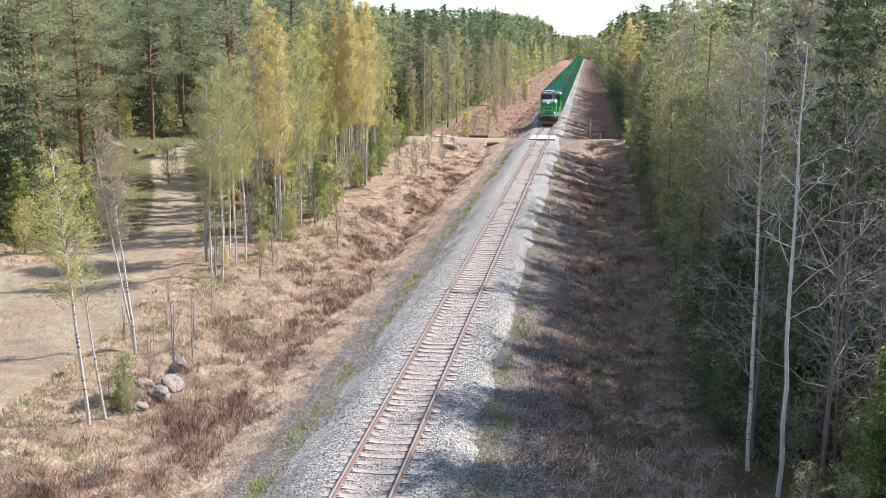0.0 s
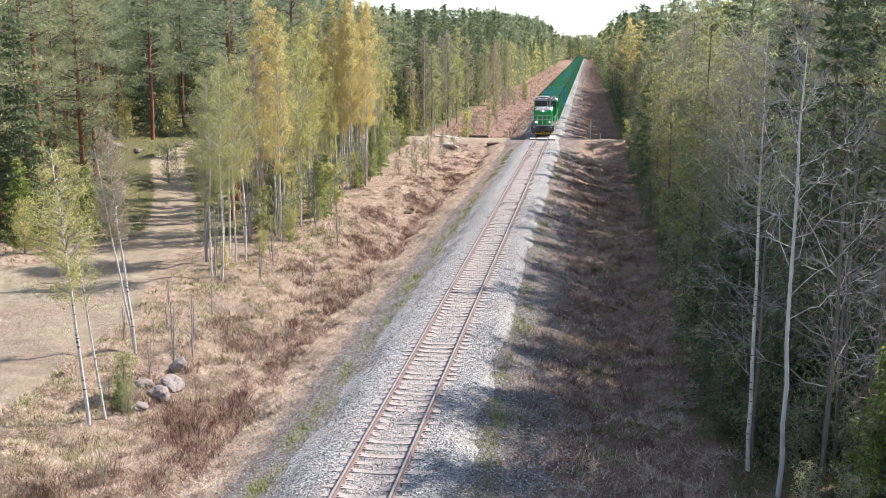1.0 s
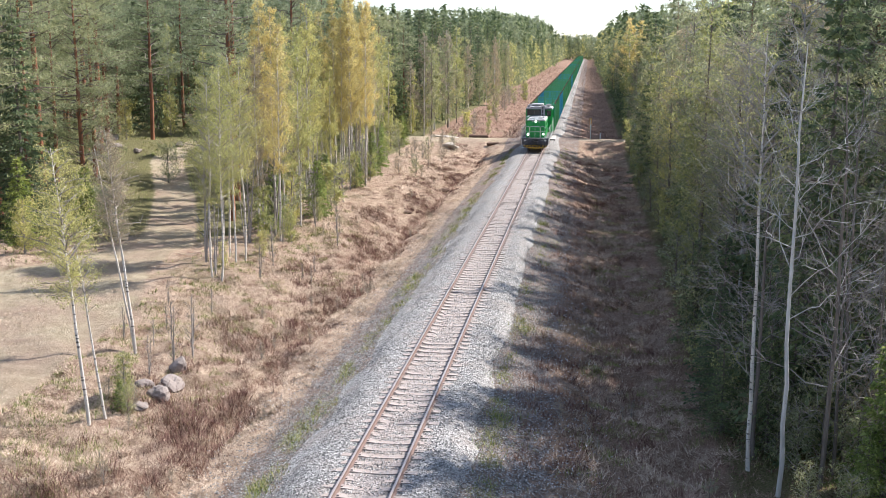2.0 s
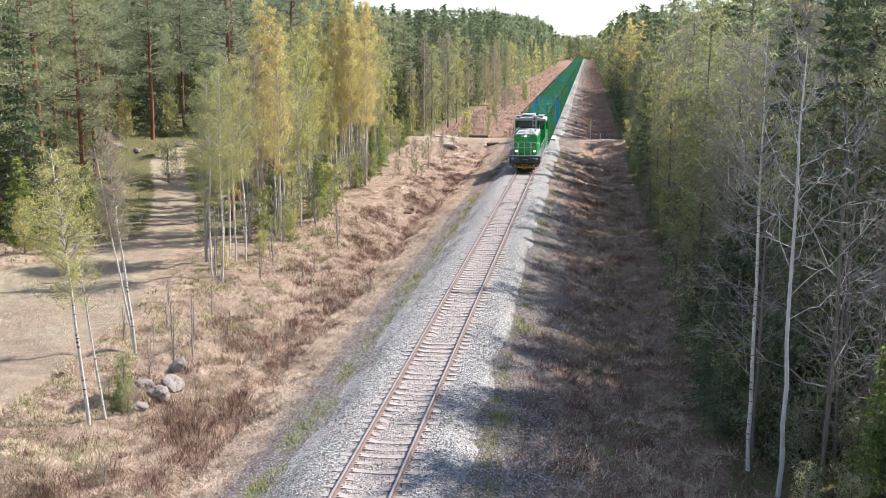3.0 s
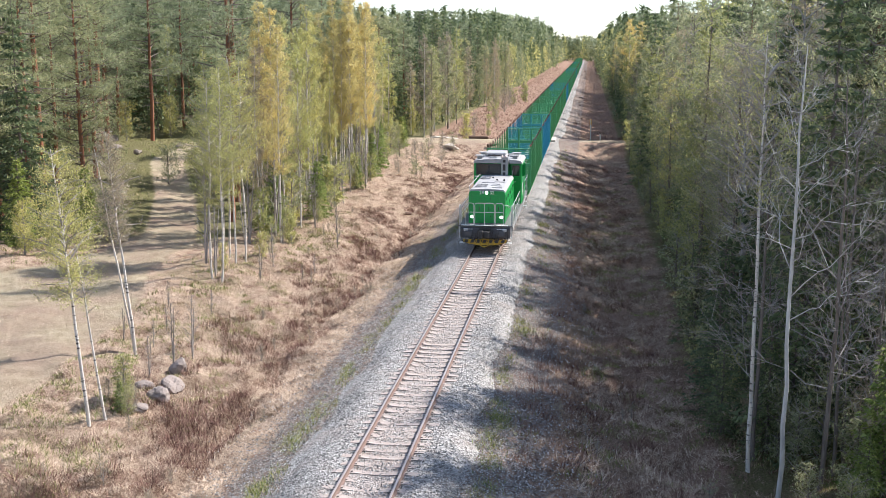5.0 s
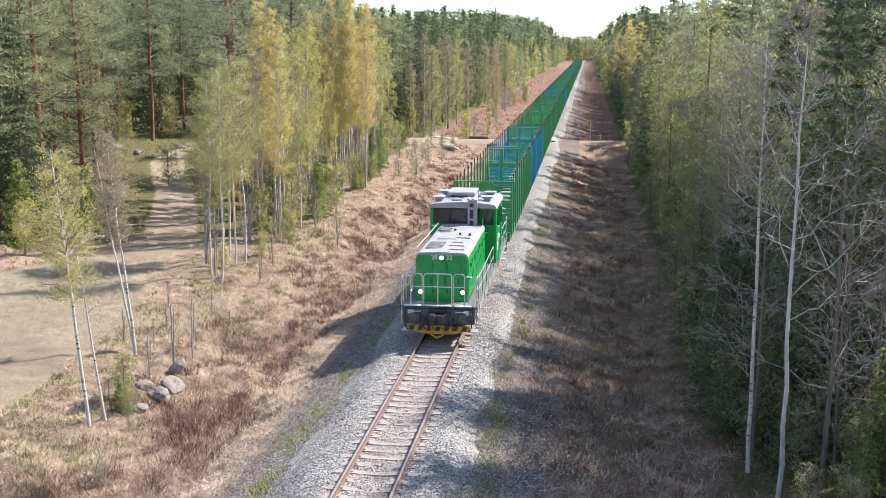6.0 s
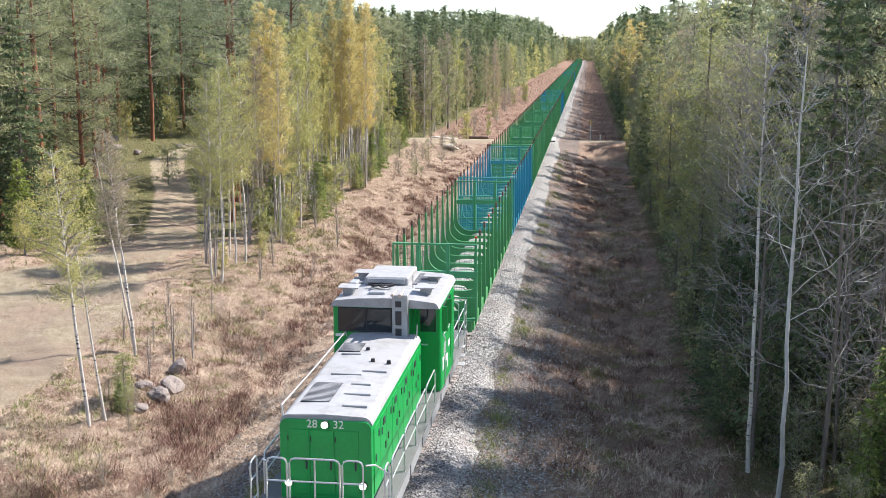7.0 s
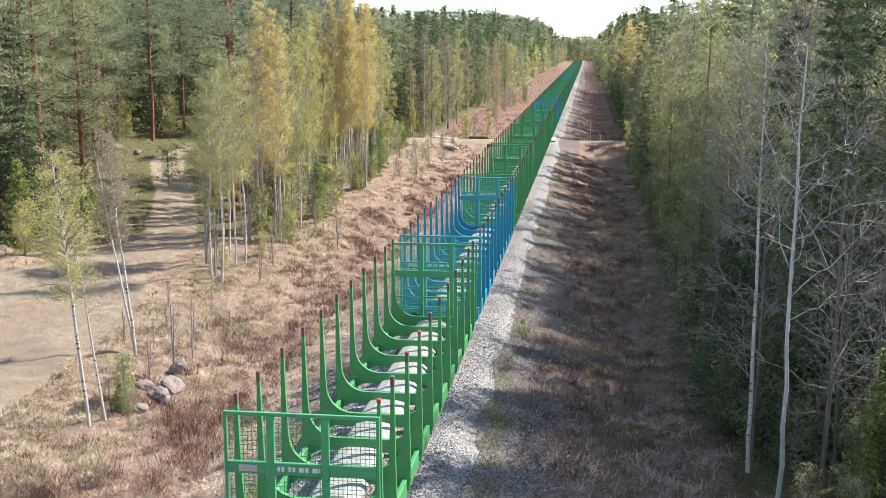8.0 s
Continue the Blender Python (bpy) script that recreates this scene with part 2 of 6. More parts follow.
def part(name, bm, material, parent, label="", bevel=0.0, smooth=False):
    if bevel:
        bmesh.ops.bevel(bm, geom=bm.edges[:], offset=bevel, segments=1, affect="EDGES", profile=0.5)
    me = bpy.data.meshes.new(name)
    bm.to_mesh(me)
    bm.free()
    me.materials.append(material)
    if smooth:
        me.polygons.foreach_set("use_smooth", np.ones(len(me.polygons), dtype=bool))
    return link_mesh(name, me, parent, label)


def thing(name, label, category, m=None, group="", kind=""):
    ob = new(name)
    ob.empty_display_size = 0.3
    if m is not None:
        ob.matrix_basis = m
    return tagged(ob, label, category, group, kind)


def box(bm, x0, x1, y0, y1, z0, z1):
    v = [bm.verts.new((x, y, z)) for x in (x0, x1) for y in (y0, y1) for z in (z0, z1)]
    for f in ((0, 1, 3, 2), (4, 6, 7, 5), (0, 4, 5, 1), (2, 3, 7, 6), (0, 2, 6, 4), (1, 5, 7, 3)):
        bm.faces.new([v[i] for i in f])
    return v


def prism(bm, outline, axis, a, b):
    """An outline in the two other axes, drawn out along axis from a to b."""
    def at(p, q):
        return (q, p[0], p[1]) if axis == "x" else (p[0], q, p[1]) if axis == "y" else (p[0], p[1], q)
    lo, hi = [bm.verts.new(at(p, a)) for p in outline], [bm.verts.new(at(p, b)) for p in outline]
    n = len(outline)
    bm.faces.new(lo)
    bm.faces.new(hi[::-1])
    for i in range(n):
        bm.faces.new((lo[i], hi[i], hi[(i + 1) % n], lo[(i + 1) % n]))


def cyl(bm, c, r, axis, a, b, n=12, r2=None):
    def ring(q, rr):
        out = []
        for i in range(n):
            t = 2 * math.pi * i / n
            u, w = c[0] + rr * math.cos(t), c[1] + rr * math.sin(t)
            out.append(bm.verts.new((q, u, w) if axis == "x" else (u, q, w) if axis == "y" else (u, w, q)))
        return out
    lo, hi = ring(a, r), ring(b, r if r2 is None else r2)
    bm.faces.new(lo)
    bm.faces.new(hi[::-1])
    for i in range(n):
        bm.faces.new((lo[i], hi[i], hi[(i + 1) % n], lo[(i + 1) % n]))


def tube_arrays(points, radii, sides=6):
    """A tapered tube along points: arrays of corners and faces."""
    p = np.asarray(points, float)
    d = np.gradient(p, axis=0)
    d /= np.linalg.norm(d, axis=1)[:, None] + 1e-9
    ref = np.where(np.abs(d[:, 2:3]) > 0.9, np.array([[1.0, 0, 0]]), np.array([[0, 0, 1.0]]))
    u = np.cross(d, ref)
    u /= np.linalg.norm(u, axis=1)[:, None] + 1e-9
    w = np.cross(d, u)
    t = np.linspace(0, 2 * np.pi, sides, endpoint=False)
    r = np.asarray(radii, float)[:, None, None]
    v = p[:, None, :] + r * (np.cos(t)[None, :, None] * u[:, None, :] + np.sin(t)[None, :, None] * w[:, None, :])
    f = []
    for k in range(len(p) - 1):
        for i in range(sides):
            j = (i + 1) % sides
            f.append((k * sides + i, k * sides + j, (k + 1) * sides + j, (k + 1) * sides + i))
    return v.reshape(-1, 3), f


def tube(bm, points, r, sides=6):
    v, f = tube_arrays(points, [r] * len(points), sides)
    bv = [bm.verts.new(q) for q in v]
    for q in f:
        bm.faces.new([bv[i] for i in q])
    bm.faces.new(bv[:sides][::-1])
    bm.faces.new(bv[-sides:])


class Soup:
    """Gathers corners and faces of many pieces into one mesh."""

    def __init__(self):
        self.v, self.f, self.n = [], [], 0

    def add(self, v, f):
        self.v.append(np.asarray(v, float))
        k = self.n
        self.f.extend([tuple(i + k for i in q) for q in f])
        self.n += len(v)

    def tris(self, v):
        """Loose triangles: an array of shape (count, 3, 3)."""
        k = len(v)
        self.v.append(v.reshape(-1, 3))
        self.f.extend(map(tuple, (np.arange(3 * k).reshape(-1, 3) + self.n).tolist()))
        self.n += 3 * k

    def mesh(self, name, mats, smooth=False):
        return mesh_of(name, np.concatenate(self.v), self.f, mats, smooth)


def sprays(rng, centres, size, up=0.0, stretch=1.6, along=None):
    """One small triangle of leaves at each centre, turned at random."""
    k = len(centres)
    d = rng.normal(size=(k, 3))
    if along is not None:
        d = d * 0.5 + along
    d[:, 2] += up
    d /= np.linalg.norm(d, axis=1)[:, None] + 1e-9
    s = np.cross(d, rng.normal(size=(k, 3)))
    s /= np.linalg.norm(s, axis=1)[:, None] + 1e-9
    L = (np.asarray(size) * rng.uniform(0.6, 1.4, k))[:, None]
    return np.stack([centres - 0.5 * s * L, centres + 0.5 * s * L, centres + d * L * stretch], axis=1)


# ---- ground ----
PROFILE_X = (-2000, -60, -40, -25, -14, -11, -9, -7.7, -7.15, -6.6, -5.2, -3.2, -2.6, 2.5, 3.2, 7.0, 8.5, 12, 20, 60, 2000)
PROFILE_Z = (2.0, 1.2, 0.4, -0.5, -0.8, -1.2, -1.55, -1.72, -2.02, -1.75, -1.30, -0.8, -0.65, -0.5, -0.72, -2.1, -2.3, -2.0, -1.4, -0.5, 0.0)


def ease(t):
    t = np.clip(t, 0, 1)
    return t * t * (3 - 2 * t)


def rough_field(x, y):
    """Cheap smooth unevenness made of a few waves."""
    return (0.10 * np.sin(0.9 * x + 1.3 * np.sin(0.31 * y)) * np.sin(0.7 * y + 0.8 * np.sin(0.5 * x))
            + 0.05 * np.sin(2.3 * x + 0.9 * y + 2 * np.sin(0.6 * y)) + 0.035 * np.sin(4.1 * y - 2.7 * x + 1.7 * np.sin(1.1 * x)))


def lattice(x, y, size, seed):
    """Smooth random heights on a square lattice, from -1 to 1."""
    u, w = x / size, y / size
    i, j = np.floor(u), np.floor(w)
    a, b = ease(u - i), ease(w - j)

    def h(p, q):
        k = np.sin(p * 127.1 + q * 311.7 + seed * 74.7) * 43758.5453
        return 2 * (k - np.floor(k)) - 1

    return (h(i, j) * (1 - a) + h(i + 1, j) * a) * (1 - b) + (h(i, j + 1) * (1 - a) + h(i + 1, j + 1) * a) * b


def ground_z(x, y):
    x, y = np.asarray(x, float), np.asarray(y, float)
    z = np.interp(x + 0.45 * lattice(x * 0, y, 4.0, 3) * ease((np.abs(x) - 4.5) / 1.5), PROFILE_X, PROFILE_Z)
    tussock = 0.15 * lattice(x, y, 1.5, 1) + 0.10 * lattice(x, y, 0.62, 2)
    z = z + tussock * ease((np.abs(x) - 3.6) / 1.6) * (1 - 0.85 * road_amount(x, y)) * (y < 200)
    z = z + rough_field(x, y) * ease((np.abs(x) - 2.9) / 2.5)
    z = z + 1.6 * ease((y - 62) / 60) * ease((-x - 19) / 16)
    k = np.exp(-((y - 146.5) / 5.2) ** 4) * ease((26 - np.abs(x + 3)) / 12)
    return z * (1 - k) - 0.30 * k


def road_amount(x, y):
    """The sandy clearing, its track into the wood and the lane over the crossing."""
    x, y = np.asarray(x, float), np.asarray(y, float)
    mid = np.interp(y, (30, 48, 60, 68, 85, 100, 125), (-22, -22, -22, -21, -27, -33.5, -38))
    half = np.interp(y, (28, 36, 48, 54, 60, 68, 100, 112), (6.0, 7.0, 6.2, 4.8, 2.6, 1.6, 1.4, 0.4))
    a = ease((half + 1.0 - np.abs(x - mid)) / 1.6) * (y < 115)
    b = ease((2.6 + 2.2 * ease((-x - 5) / 5) - np.abs(y - 147)) / 0.8) * ease((40 - np.abs(x)) / 6)
    return np.maximum(a, b)


def build_ground():
    xs = np.concatenate([[-2000, -700, -300, -150], np.arange(-100, -40, 4.0), np.arange(-40, -16, 0.8), np.arange(-16, 14, 0.24),
                         np.arange(14, 40, 1.2), [45, 60, 90, 150, 300, 700, 2000]])
    ys = np.concatenate([[-600, -200, -80, -30, 0, 15], np.arange(24, 62, 0.26), np.arange(62, 90, 0.45), np.arange(90, 170, 0.9), np.arange(170, 400, 5.0),
                         np.arange(400, 1500, 40.0), [1700, 2200, 3500]])
    gx, gy = np.meshgrid(xs, ys)
    gz = ground_z(gx, gy)
    n, m = gx.shape
    idx = np.arange(n * m).reshape(n, m)
    faces = np.stack([idx[:-1, :-1], idx[:-1, 1:], idx[1:, 1:], idx[1:, :-1]], axis=-1).reshape(-1, 4)
    me = mesh_of("ground", np.stack([gx, gy, gz], -1).reshape(-1, 3), faces, M_GROUND, True)
    zones = {"road": road_amount(gx, gy),
             "gravel": ease((gx + 5.4) / 1.6) * ease((5.9 - gx) / 2.2),
             # first term browns the right bank: brown soil plus tree shade put into colour
             "heath": np.maximum(0.75 * ease((gx - 2.6) / 2.0) * (0.7 + 0.3 * lattice(gx, gy, 2.6, 12)), 0.8 * ease((gy - 150) / 20)) + 0.6 * np.exp(-((gx + 8.4) / 1.5) ** 2) * ease((lattice(gx, gy, 3.0, 8) + 0.6) / 0.8),
             "forest": np.maximum(ease((-gx - 15.5) / 3) * ease((gy - 56) / 26) * (1 - ease((gy - 143) / 2) * ease((151 - gy) / 2)), ease((gx - 9.5) / 2.5))}
    for key, val in zones.items():
        a = me.attributes.new(key, "FLOAT", "POINT")
        a.data.foreach_set("value", val.reshape(-1).astype(np.float32))
    tagged(link_mesh("ground", me), "uneven ground of dead grass, brown heath and sand", "ground", kind="structure")


build_ground()


def build_ballast():
    px_ = np.array([-3.5, -3.0, -2.45, -2.0, -1.55, -1.3, -0.9, -0.45, 0, 0.45, 0.9, 1.3, 1.55, 2.0, 2.4, 2.9, 3.4])
    pz_ = np.array([-1.0, -0.80, -0.46, -0.22, -0.165, -0.155, -0.19, -0.19, -0.185, -0.19, -0.19, -0.155, -0.165, -0.22, -0.46, -0.80, -1.0])
    ys = np.concatenate([[-80, 0, 20], np.arange(26, 110, 0.35), np.arange(110, 220, 1.5), np.arange(220, 1001, 25.0)])
    rng = np.random.default_rng(5)
    gx, gy = np.meshgrid(px_, ys)
    gz = np.interp(gx, px_, pz_) + rng.normal(size=gx.shape) * 0.014
    gx = gx + rng.normal(size=gx.shape) * 0.02 + np.sign(gx) * 0.12 * np.sin(gy * 0.5 + np.sin(gy * 0.17) * 3) * (np.abs(gx) > 2.2)
    n, m = gx.shape
    idx = np.arange(n * m).reshape(n, m)
    faces = np.stack([idx[:-1, :-1], idx[:-1, 1:], idx[1:, 1:], idx[1:, :-1]], axis=-1).reshape(-1, 4)
    me = mesh_of("ballast_bed", np.stack([gx, gy, gz], -1).reshape(-1, 3), faces, M_BALLAST, True)
    tagged(link_mesh("ballast_bed", me), "pale grey crushed stone bed under the railway track", "ballast", kind="structure")

    # loose stones on the near bed
    k = 42000
    y = 27 + 60 * rng.random(k) ** 1.5
    x = np.where(rng.random(k) < 0.72, rng.uniform(-3.2, 3.1, k), rng.normal(size=k) * 1.0 + np.where(rng.random(k) < 0.55, -3.7, 3.4))
    z = np.where(np.abs(x) < 3.1, np.interp(x, px_, pz_), np.maximum(np.interp(x, px_, pz_), ground_z(x, y))) + 0.008
    k2 = 40000
    y2 = 27 + 62 * rng.random(k2) ** 1.4
    x2 = np.where(rng.random(k2) < 0.7, 2.3 + 1.7 * np.abs(rng.normal(size=k2)), -2.9 - 1.05 * np.abs(rng.normal(size=k2)))
    x, y = np.concatenate([x, x2]), np.concatenate([y, y2])
    z = np.concatenate([z, np.maximum(np.interp(x2, px_, pz_), ground_z(x2, y2)) + 0.004])
    keep = (np.abs(np.abs(x) - 0.797) > 0.12)
    x, y, z = x[keep], y[keep], z[keep]
    k = len(x)
    r = rng.uniform(0.018, 0.042, k)[:, None, None]
    base = np.array([[1, 0, 0], [-0.5, 0.85, 0], [-0.5, -0.85, 0], [0.1, 0.1, 0.8]])
    v = base[None] * rng.uniform(0.6, 1.3, (k, 4, 3)) * r
    a = rng.uniform(0, 6.28, k)
    ca, sa = np.cos(a)[:, None], np.sin(a)[:, None]
    v = np.stack([v[..., 0] * ca - v[..., 1] * sa, v[..., 0] * sa + v[..., 1] * ca, v[..., 2]], -1) + np.stack([x, y, z], -1)[:, None, :]
    f = (np.array([[0, 1, 3], [1, 2, 3], [2, 0, 3]])[None] + 4 * np.arange(k)[:, None, None]).reshape(-1, 3)
    tagged(link_mesh("ballast_stones", mesh_of("ballast_stones", v.reshape(-1, 3), f, M_STONE)),
           "loose pale grey crushed stones on the track bed", "stones", kind="stuff")


build_ballast()

# ---- the track ----


def build_track():
    track = thing("railway_track", "single railway track with rusty rails on concrete sleepers", "railway track")
    out = [(-0.075, -0.17), (0.075, -0.17), (0.075, -0.155), (0.012, -0.135), (0.010, -0.045), (0.036, -0.035), (0.036, -0.006), (0.028, 0.0),
           (-0.028, 0.0), (-0.036, -0.006), (-0.036, -0.035), (-0.010, -0.045), (-0.012, -0.135), (-0.075, -0.155)]
    for side in (-0.797, 0.797):
        v = [(side + a, y, b) for y in (-80.0, 20.0, 60.0, 150.0, 400.0, 1000.0) for a, b in out]
        n, f, mi = len(out), [], []
        for k in range(5):
            for i in range(n):
                j = (i + 1) % n
                f.append((k * n + i, k * n + j, (k + 1) * n + j, (k + 1) * n + i))
                mi.append(1 if 5 <= i <= 9 and i != 5 else 0)
        link_mesh("rail", mesh_of("rail", v, f, [M_RAIL, M_RAILTOP], index=mi), track, "rusty steel rail with a worn head")
    bm = bmesh.new()
    prism(bm, [(-1.3, -0.30), (1.3, -0.30), (1.3, -0.185), (1.25, -0.16), (0.95, -0.150), (0.62, -0.150), (0.35, -0.178), (-0.35, -0.178),
               (-0.62, -0.150), (-0.95, -0.150), (-1.25, -0.16), (-1.3, -0.185)], "y", -0.125, 0.125)
    for s in (-0.797, 0.797):
        for d in (-0.105, 0.105):
            box(bm, s + d - 0.03, s + d + 0.03, -0.06, 0.06, -0.16, -0.115)
    me = bpy.data.meshes.new("sleeper")
    bm.to_mesh(me)
    bm.free()
    me.materials.append(M_CONCRETE)
    rng = random.Random(4)
    for i in range(290):
        link_mesh("sleeper", me, track, m=pose(rng.uniform(-0.02, 0.02), 26.6 + 0.61 * i, rng.uniform(-0.012, 0.006), 0, 0, rng.uniform(-0.5, 0.5)))
    s = Soup()
    for i in range(290, 1590):
        y = 26.6 + 0.61 * i
        s.add([(a, y + b, -0.165) for a, b in ((-1.3, -0.12), (1.3, -0.12), (1.3, 0.12), (-1.3, 0.12))]
              + [(a, y + b, -0.25) for a, b in ((-1.3, -0.12), (1.3, -0.12), (1.3, 0.12), (-1.3, 0.12))],
              [(0, 1, 2, 3), (0, 4, 5, 1), (1, 5, 6, 2), (2, 6, 7, 3), (3, 7, 4, 0)])
    tagged(link_mesh("distant_sleepers", s.mesh("distant_sleepers", M_CONCRETE), track), kind="stuff")


build_track()


def build_crossing():
    c = thing("level_crossing_deck", "pale concrete deck panels laid between and beside the rails", "level crossing")
    for x0, x1 in ((-1.55, -0.90), (-0.68, -0.01), (0.01, 0.68), (0.90, 1.75)):
        for k in range(2):
            bm = bmesh.new()
            box(bm, x0, x1, 143.6 + 3.0 * k, 146.58 + 3.0 * k, -0.20, 0.0)
            part("deck_panel", bm, M_BOARD, c, bevel=0.015)
    bm = bmesh.new()
    box(bm, -1.55, 1.75, 143.45, 143.59, -0.19, -0.03)
    part("edge_beam", bm, M_DARK, c, "dark edge beam")
    # posts beside the lane
    p = thing("crossing_post", "thin grey post with an orange mark beside the lane", "post", pose(6.3, 152.5, float(ground_z(6.3, 152.5)) - 0.1))
    bm = bmesh.new()
    cyl(bm, (0, 0), 0.06, "z", 0, 3.7, 8)
    part("pole", bm, M_WHITE, p)
    bm = bmesh.new()
    box(bm, -0.16, 0.16, -0.04, 0.04, 3.0, 3.75)
    part("marker_board", bm, M_ORANGE, p, "orange marker board", bevel=0.01)
    p = thing("marker_post", "short white wooden post beside the lane", "post", pose(7.6, 150.2, float(ground_z(7.6, 150.2)) - 0.1))
    bm = bmesh.new()
    cyl(bm, (0, 0), 0.08, "z", 0, 1.0, 8)
    part("pole", bm, M_WHITE, p)
    bm = bmesh.new()
    cyl(bm, (0, 0), 0.10, "z", 1.0, 1.12, 8)
    part("cap", bm, M_STEEL, p)


build_crossing()


def rock(name, label, x, y, size, material, seed, sink=0.3):
    rng = random.Random(seed)
    bm = bmesh.new()
    bmesh.ops.create_icosphere(bm, subdivisions=3, radius=1.0)
    off = Vector((rng.uniform(0, 50), rng.uniform(0, 50), 0))
    for v in bm.verts:
        k = 1 + 0.5 * noise.noise(v.co * 0.9 + off) + 0.12 * noise.noise(v.co * 2.6 + off) + 0.03 * noise.noise(v.co * 7 + off)
        v.co = Vector((v.co.x * size[0], v.co.y * size[1], v.co.z * size[2])) * k
    me = bpy.data.meshes.new(name)
    bm.to_mesh(me)
    bm.free()
    me.materials.append(material)
    ob = link_mesh(name, me, m=pose(x, y, float(ground_z(x, y)) + size[2] * (1 - 2 * sink) * 0.6, 0, 0, rng.uniform(0, 360)))
    return tagged(ob, label, "rock")


for i, (x, y, s) in enumerate(((-10.15, 38.7, (0.52, 0.42, 0.38)), (-10.2, 40.3, (0.62, 0.42, 0.34)), (-10.55, 41.9, (0.40, 0.32, 0.40)), (-10.35, 37.4, (0.48, 0.30, 0.15)),
                               (-11.0, 39.6, (0.42, 0.35, 0.25)))):
    tagged(rock("boulder", "rounded grey granite boulder lying in dead grass", x, y, s, M_ROCK, i), group="boulders by the clearing")
rock("pale_boulder", "large pale boulder beside the crossing lane", -11.6, 141.0, (1.25, 0.6, 0.42), M_PALE, 11, 0.35)
for i, (x, y, s) in enumerate(((-38, 104, (0.5, 0.4, 0.35)), (-41, 106, (0.6, 0.5, 0.4)), (-36, 110, (0.45, 0.4, 0.4)), (-44, 112, (0.7, 0.5, 0.45)))):
    tagged(rock("boulder", "mossy grey boulder at the edge of the wood", x, y, s, M_ROCK, 20 + i), group="boulders in the wood")
rock("earth_mound", "heap of pale sandy gravel at the lane's edge", -13.5, 149.8, (2.4, 0.9, 0.22), M_PALE, 31, 0.4)

for i, (x, y, s) in enumerate(((-7.7, 104.5, (0.6, 0.4, 0.2)), (-9.8, 98.0, (0.5, 0.4, 0.22)), (-8.6, 88.5, (0.55, 0.3, 0.18)))):
    tagged(rock("earth_clod", "dark clod of turned earth in dead grass", x, y, s, M_SOIL, 50 + i), category="earth", group="clods on the bank")


def fallen_log(x, y, length, r, turn):
    bm = bmesh.new()
    cyl(bm, (0, 0), r, "x", -length / 2, length / 2, 10, r * 0.75)
    for v in bm.verts:
        v.co += Vector((0, 0.06 * math.sin(2 * v.co.x), 0.05 * math.sin(3 * v.co.x + 1)))
    me = bpy.data.meshes.new("fallen_log")
    bm.to_mesh(me)
    bm.free()
    me.materials.append(M_SOIL)
    ob = link_mesh("fallen_log", me, m=pose(x, y, float(ground_z(x, y)) + 0.6 * r, 0, 0, turn))
    tagged(ob, "dark weathered log lying beside the crossing lane", "log", "logs by the crossing")


fallen_log(-8.8, 149.8, 2.6, 0.32, 8)
fallen_log(-8.4, 150.7, 1.9, 0.26, -12)
fallen_log(-6.2, 142.6, 1.6, 0.22, 25)

# ---- the train ----
SPEED, HOOD0 = 20.626, 168.11


def arc(cx, cz, r, a0, a1, n=6):
    return [(cx + r * math.cos(radians(a0 + (a1 - a0) * i / n)), cz + r * math.sin(radians(a0 + (a1 - a0) * i / n))) for i in range(n + 1)]


def letters(text, size, material, parent, m):
    cu = bpy.data.curves.new("digits", "FONT")
    cu.body, cu.size, cu.extrude, cu.align_x, cu.align_y = text, size, 0.004, "CENTER", "CENTER"
    tmp = bpy.data.objects.new("digits", cu)
    me = bpy.data.meshes.new_from_object(tmp)
    bpy.data.objects.remove(tmp)
    me.materials.clear()
    me.materials.append(material)
    return link_mesh("digits", me, parent, "white digits", m)


def wheelset(parent, r, y, bolts=False):
    bm = bmesh.new()
    cyl(bm, (0, 0), 0.09, "x", -0.85, 0.85, 10)
    ob = part("wheelset", bm, M_DARK, parent)
    ob.matrix_basis = pose(0, y, r)
    for s in (-1, 1):
        bm = bmesh.new()
        cyl(bm, (0, 0), r, "x", s * 0.73, s * 0.865, 18)
        cyl(bm, (0, 0), r + 0.03, "x", s * 0.70, s * 0.73, 18)
        for k in range(6 if bolts else 0):
            a = math.radians(60 * k)
            cyl(bm, (0.6 * r * math.cos(a), 0.6 * r * math.sin(a)), 0.05, "x", s * 0.866, s * 0.88, 8)
        w = part("wheel", bm, M_RAIL, ob)
    return ob


def loop_rail(bm, pts, r=0.022):
    tube(bm, pts, r, 6)


def rounded(p0, p1, z0, z1, c=0.12):
    """A handrail loop: up at p0, over, and down at p1 (points in plan)."""
    a, b = Vector((p0[0], p0[1], 0)), Vector((p1[0], p1[1], 0))
    d = (b - a).normalized()
    pts = [a + Vector((0, 0, z0)), a + Vector((0, 0, z1 - c)), a + d * c * 0.3 + Vector((0, 0, z1 - c * 0.3)), a + d * c + Vector((0, 0, z1)),
           b - d * c + Vector((0, 0, z1)), b - d * c * 0.3 + Vector((0, 0, z1 - c * 0.3)), b + Vector((0, 0, z1 - c)), b + Vector((0, 0, z0))]
    return pts


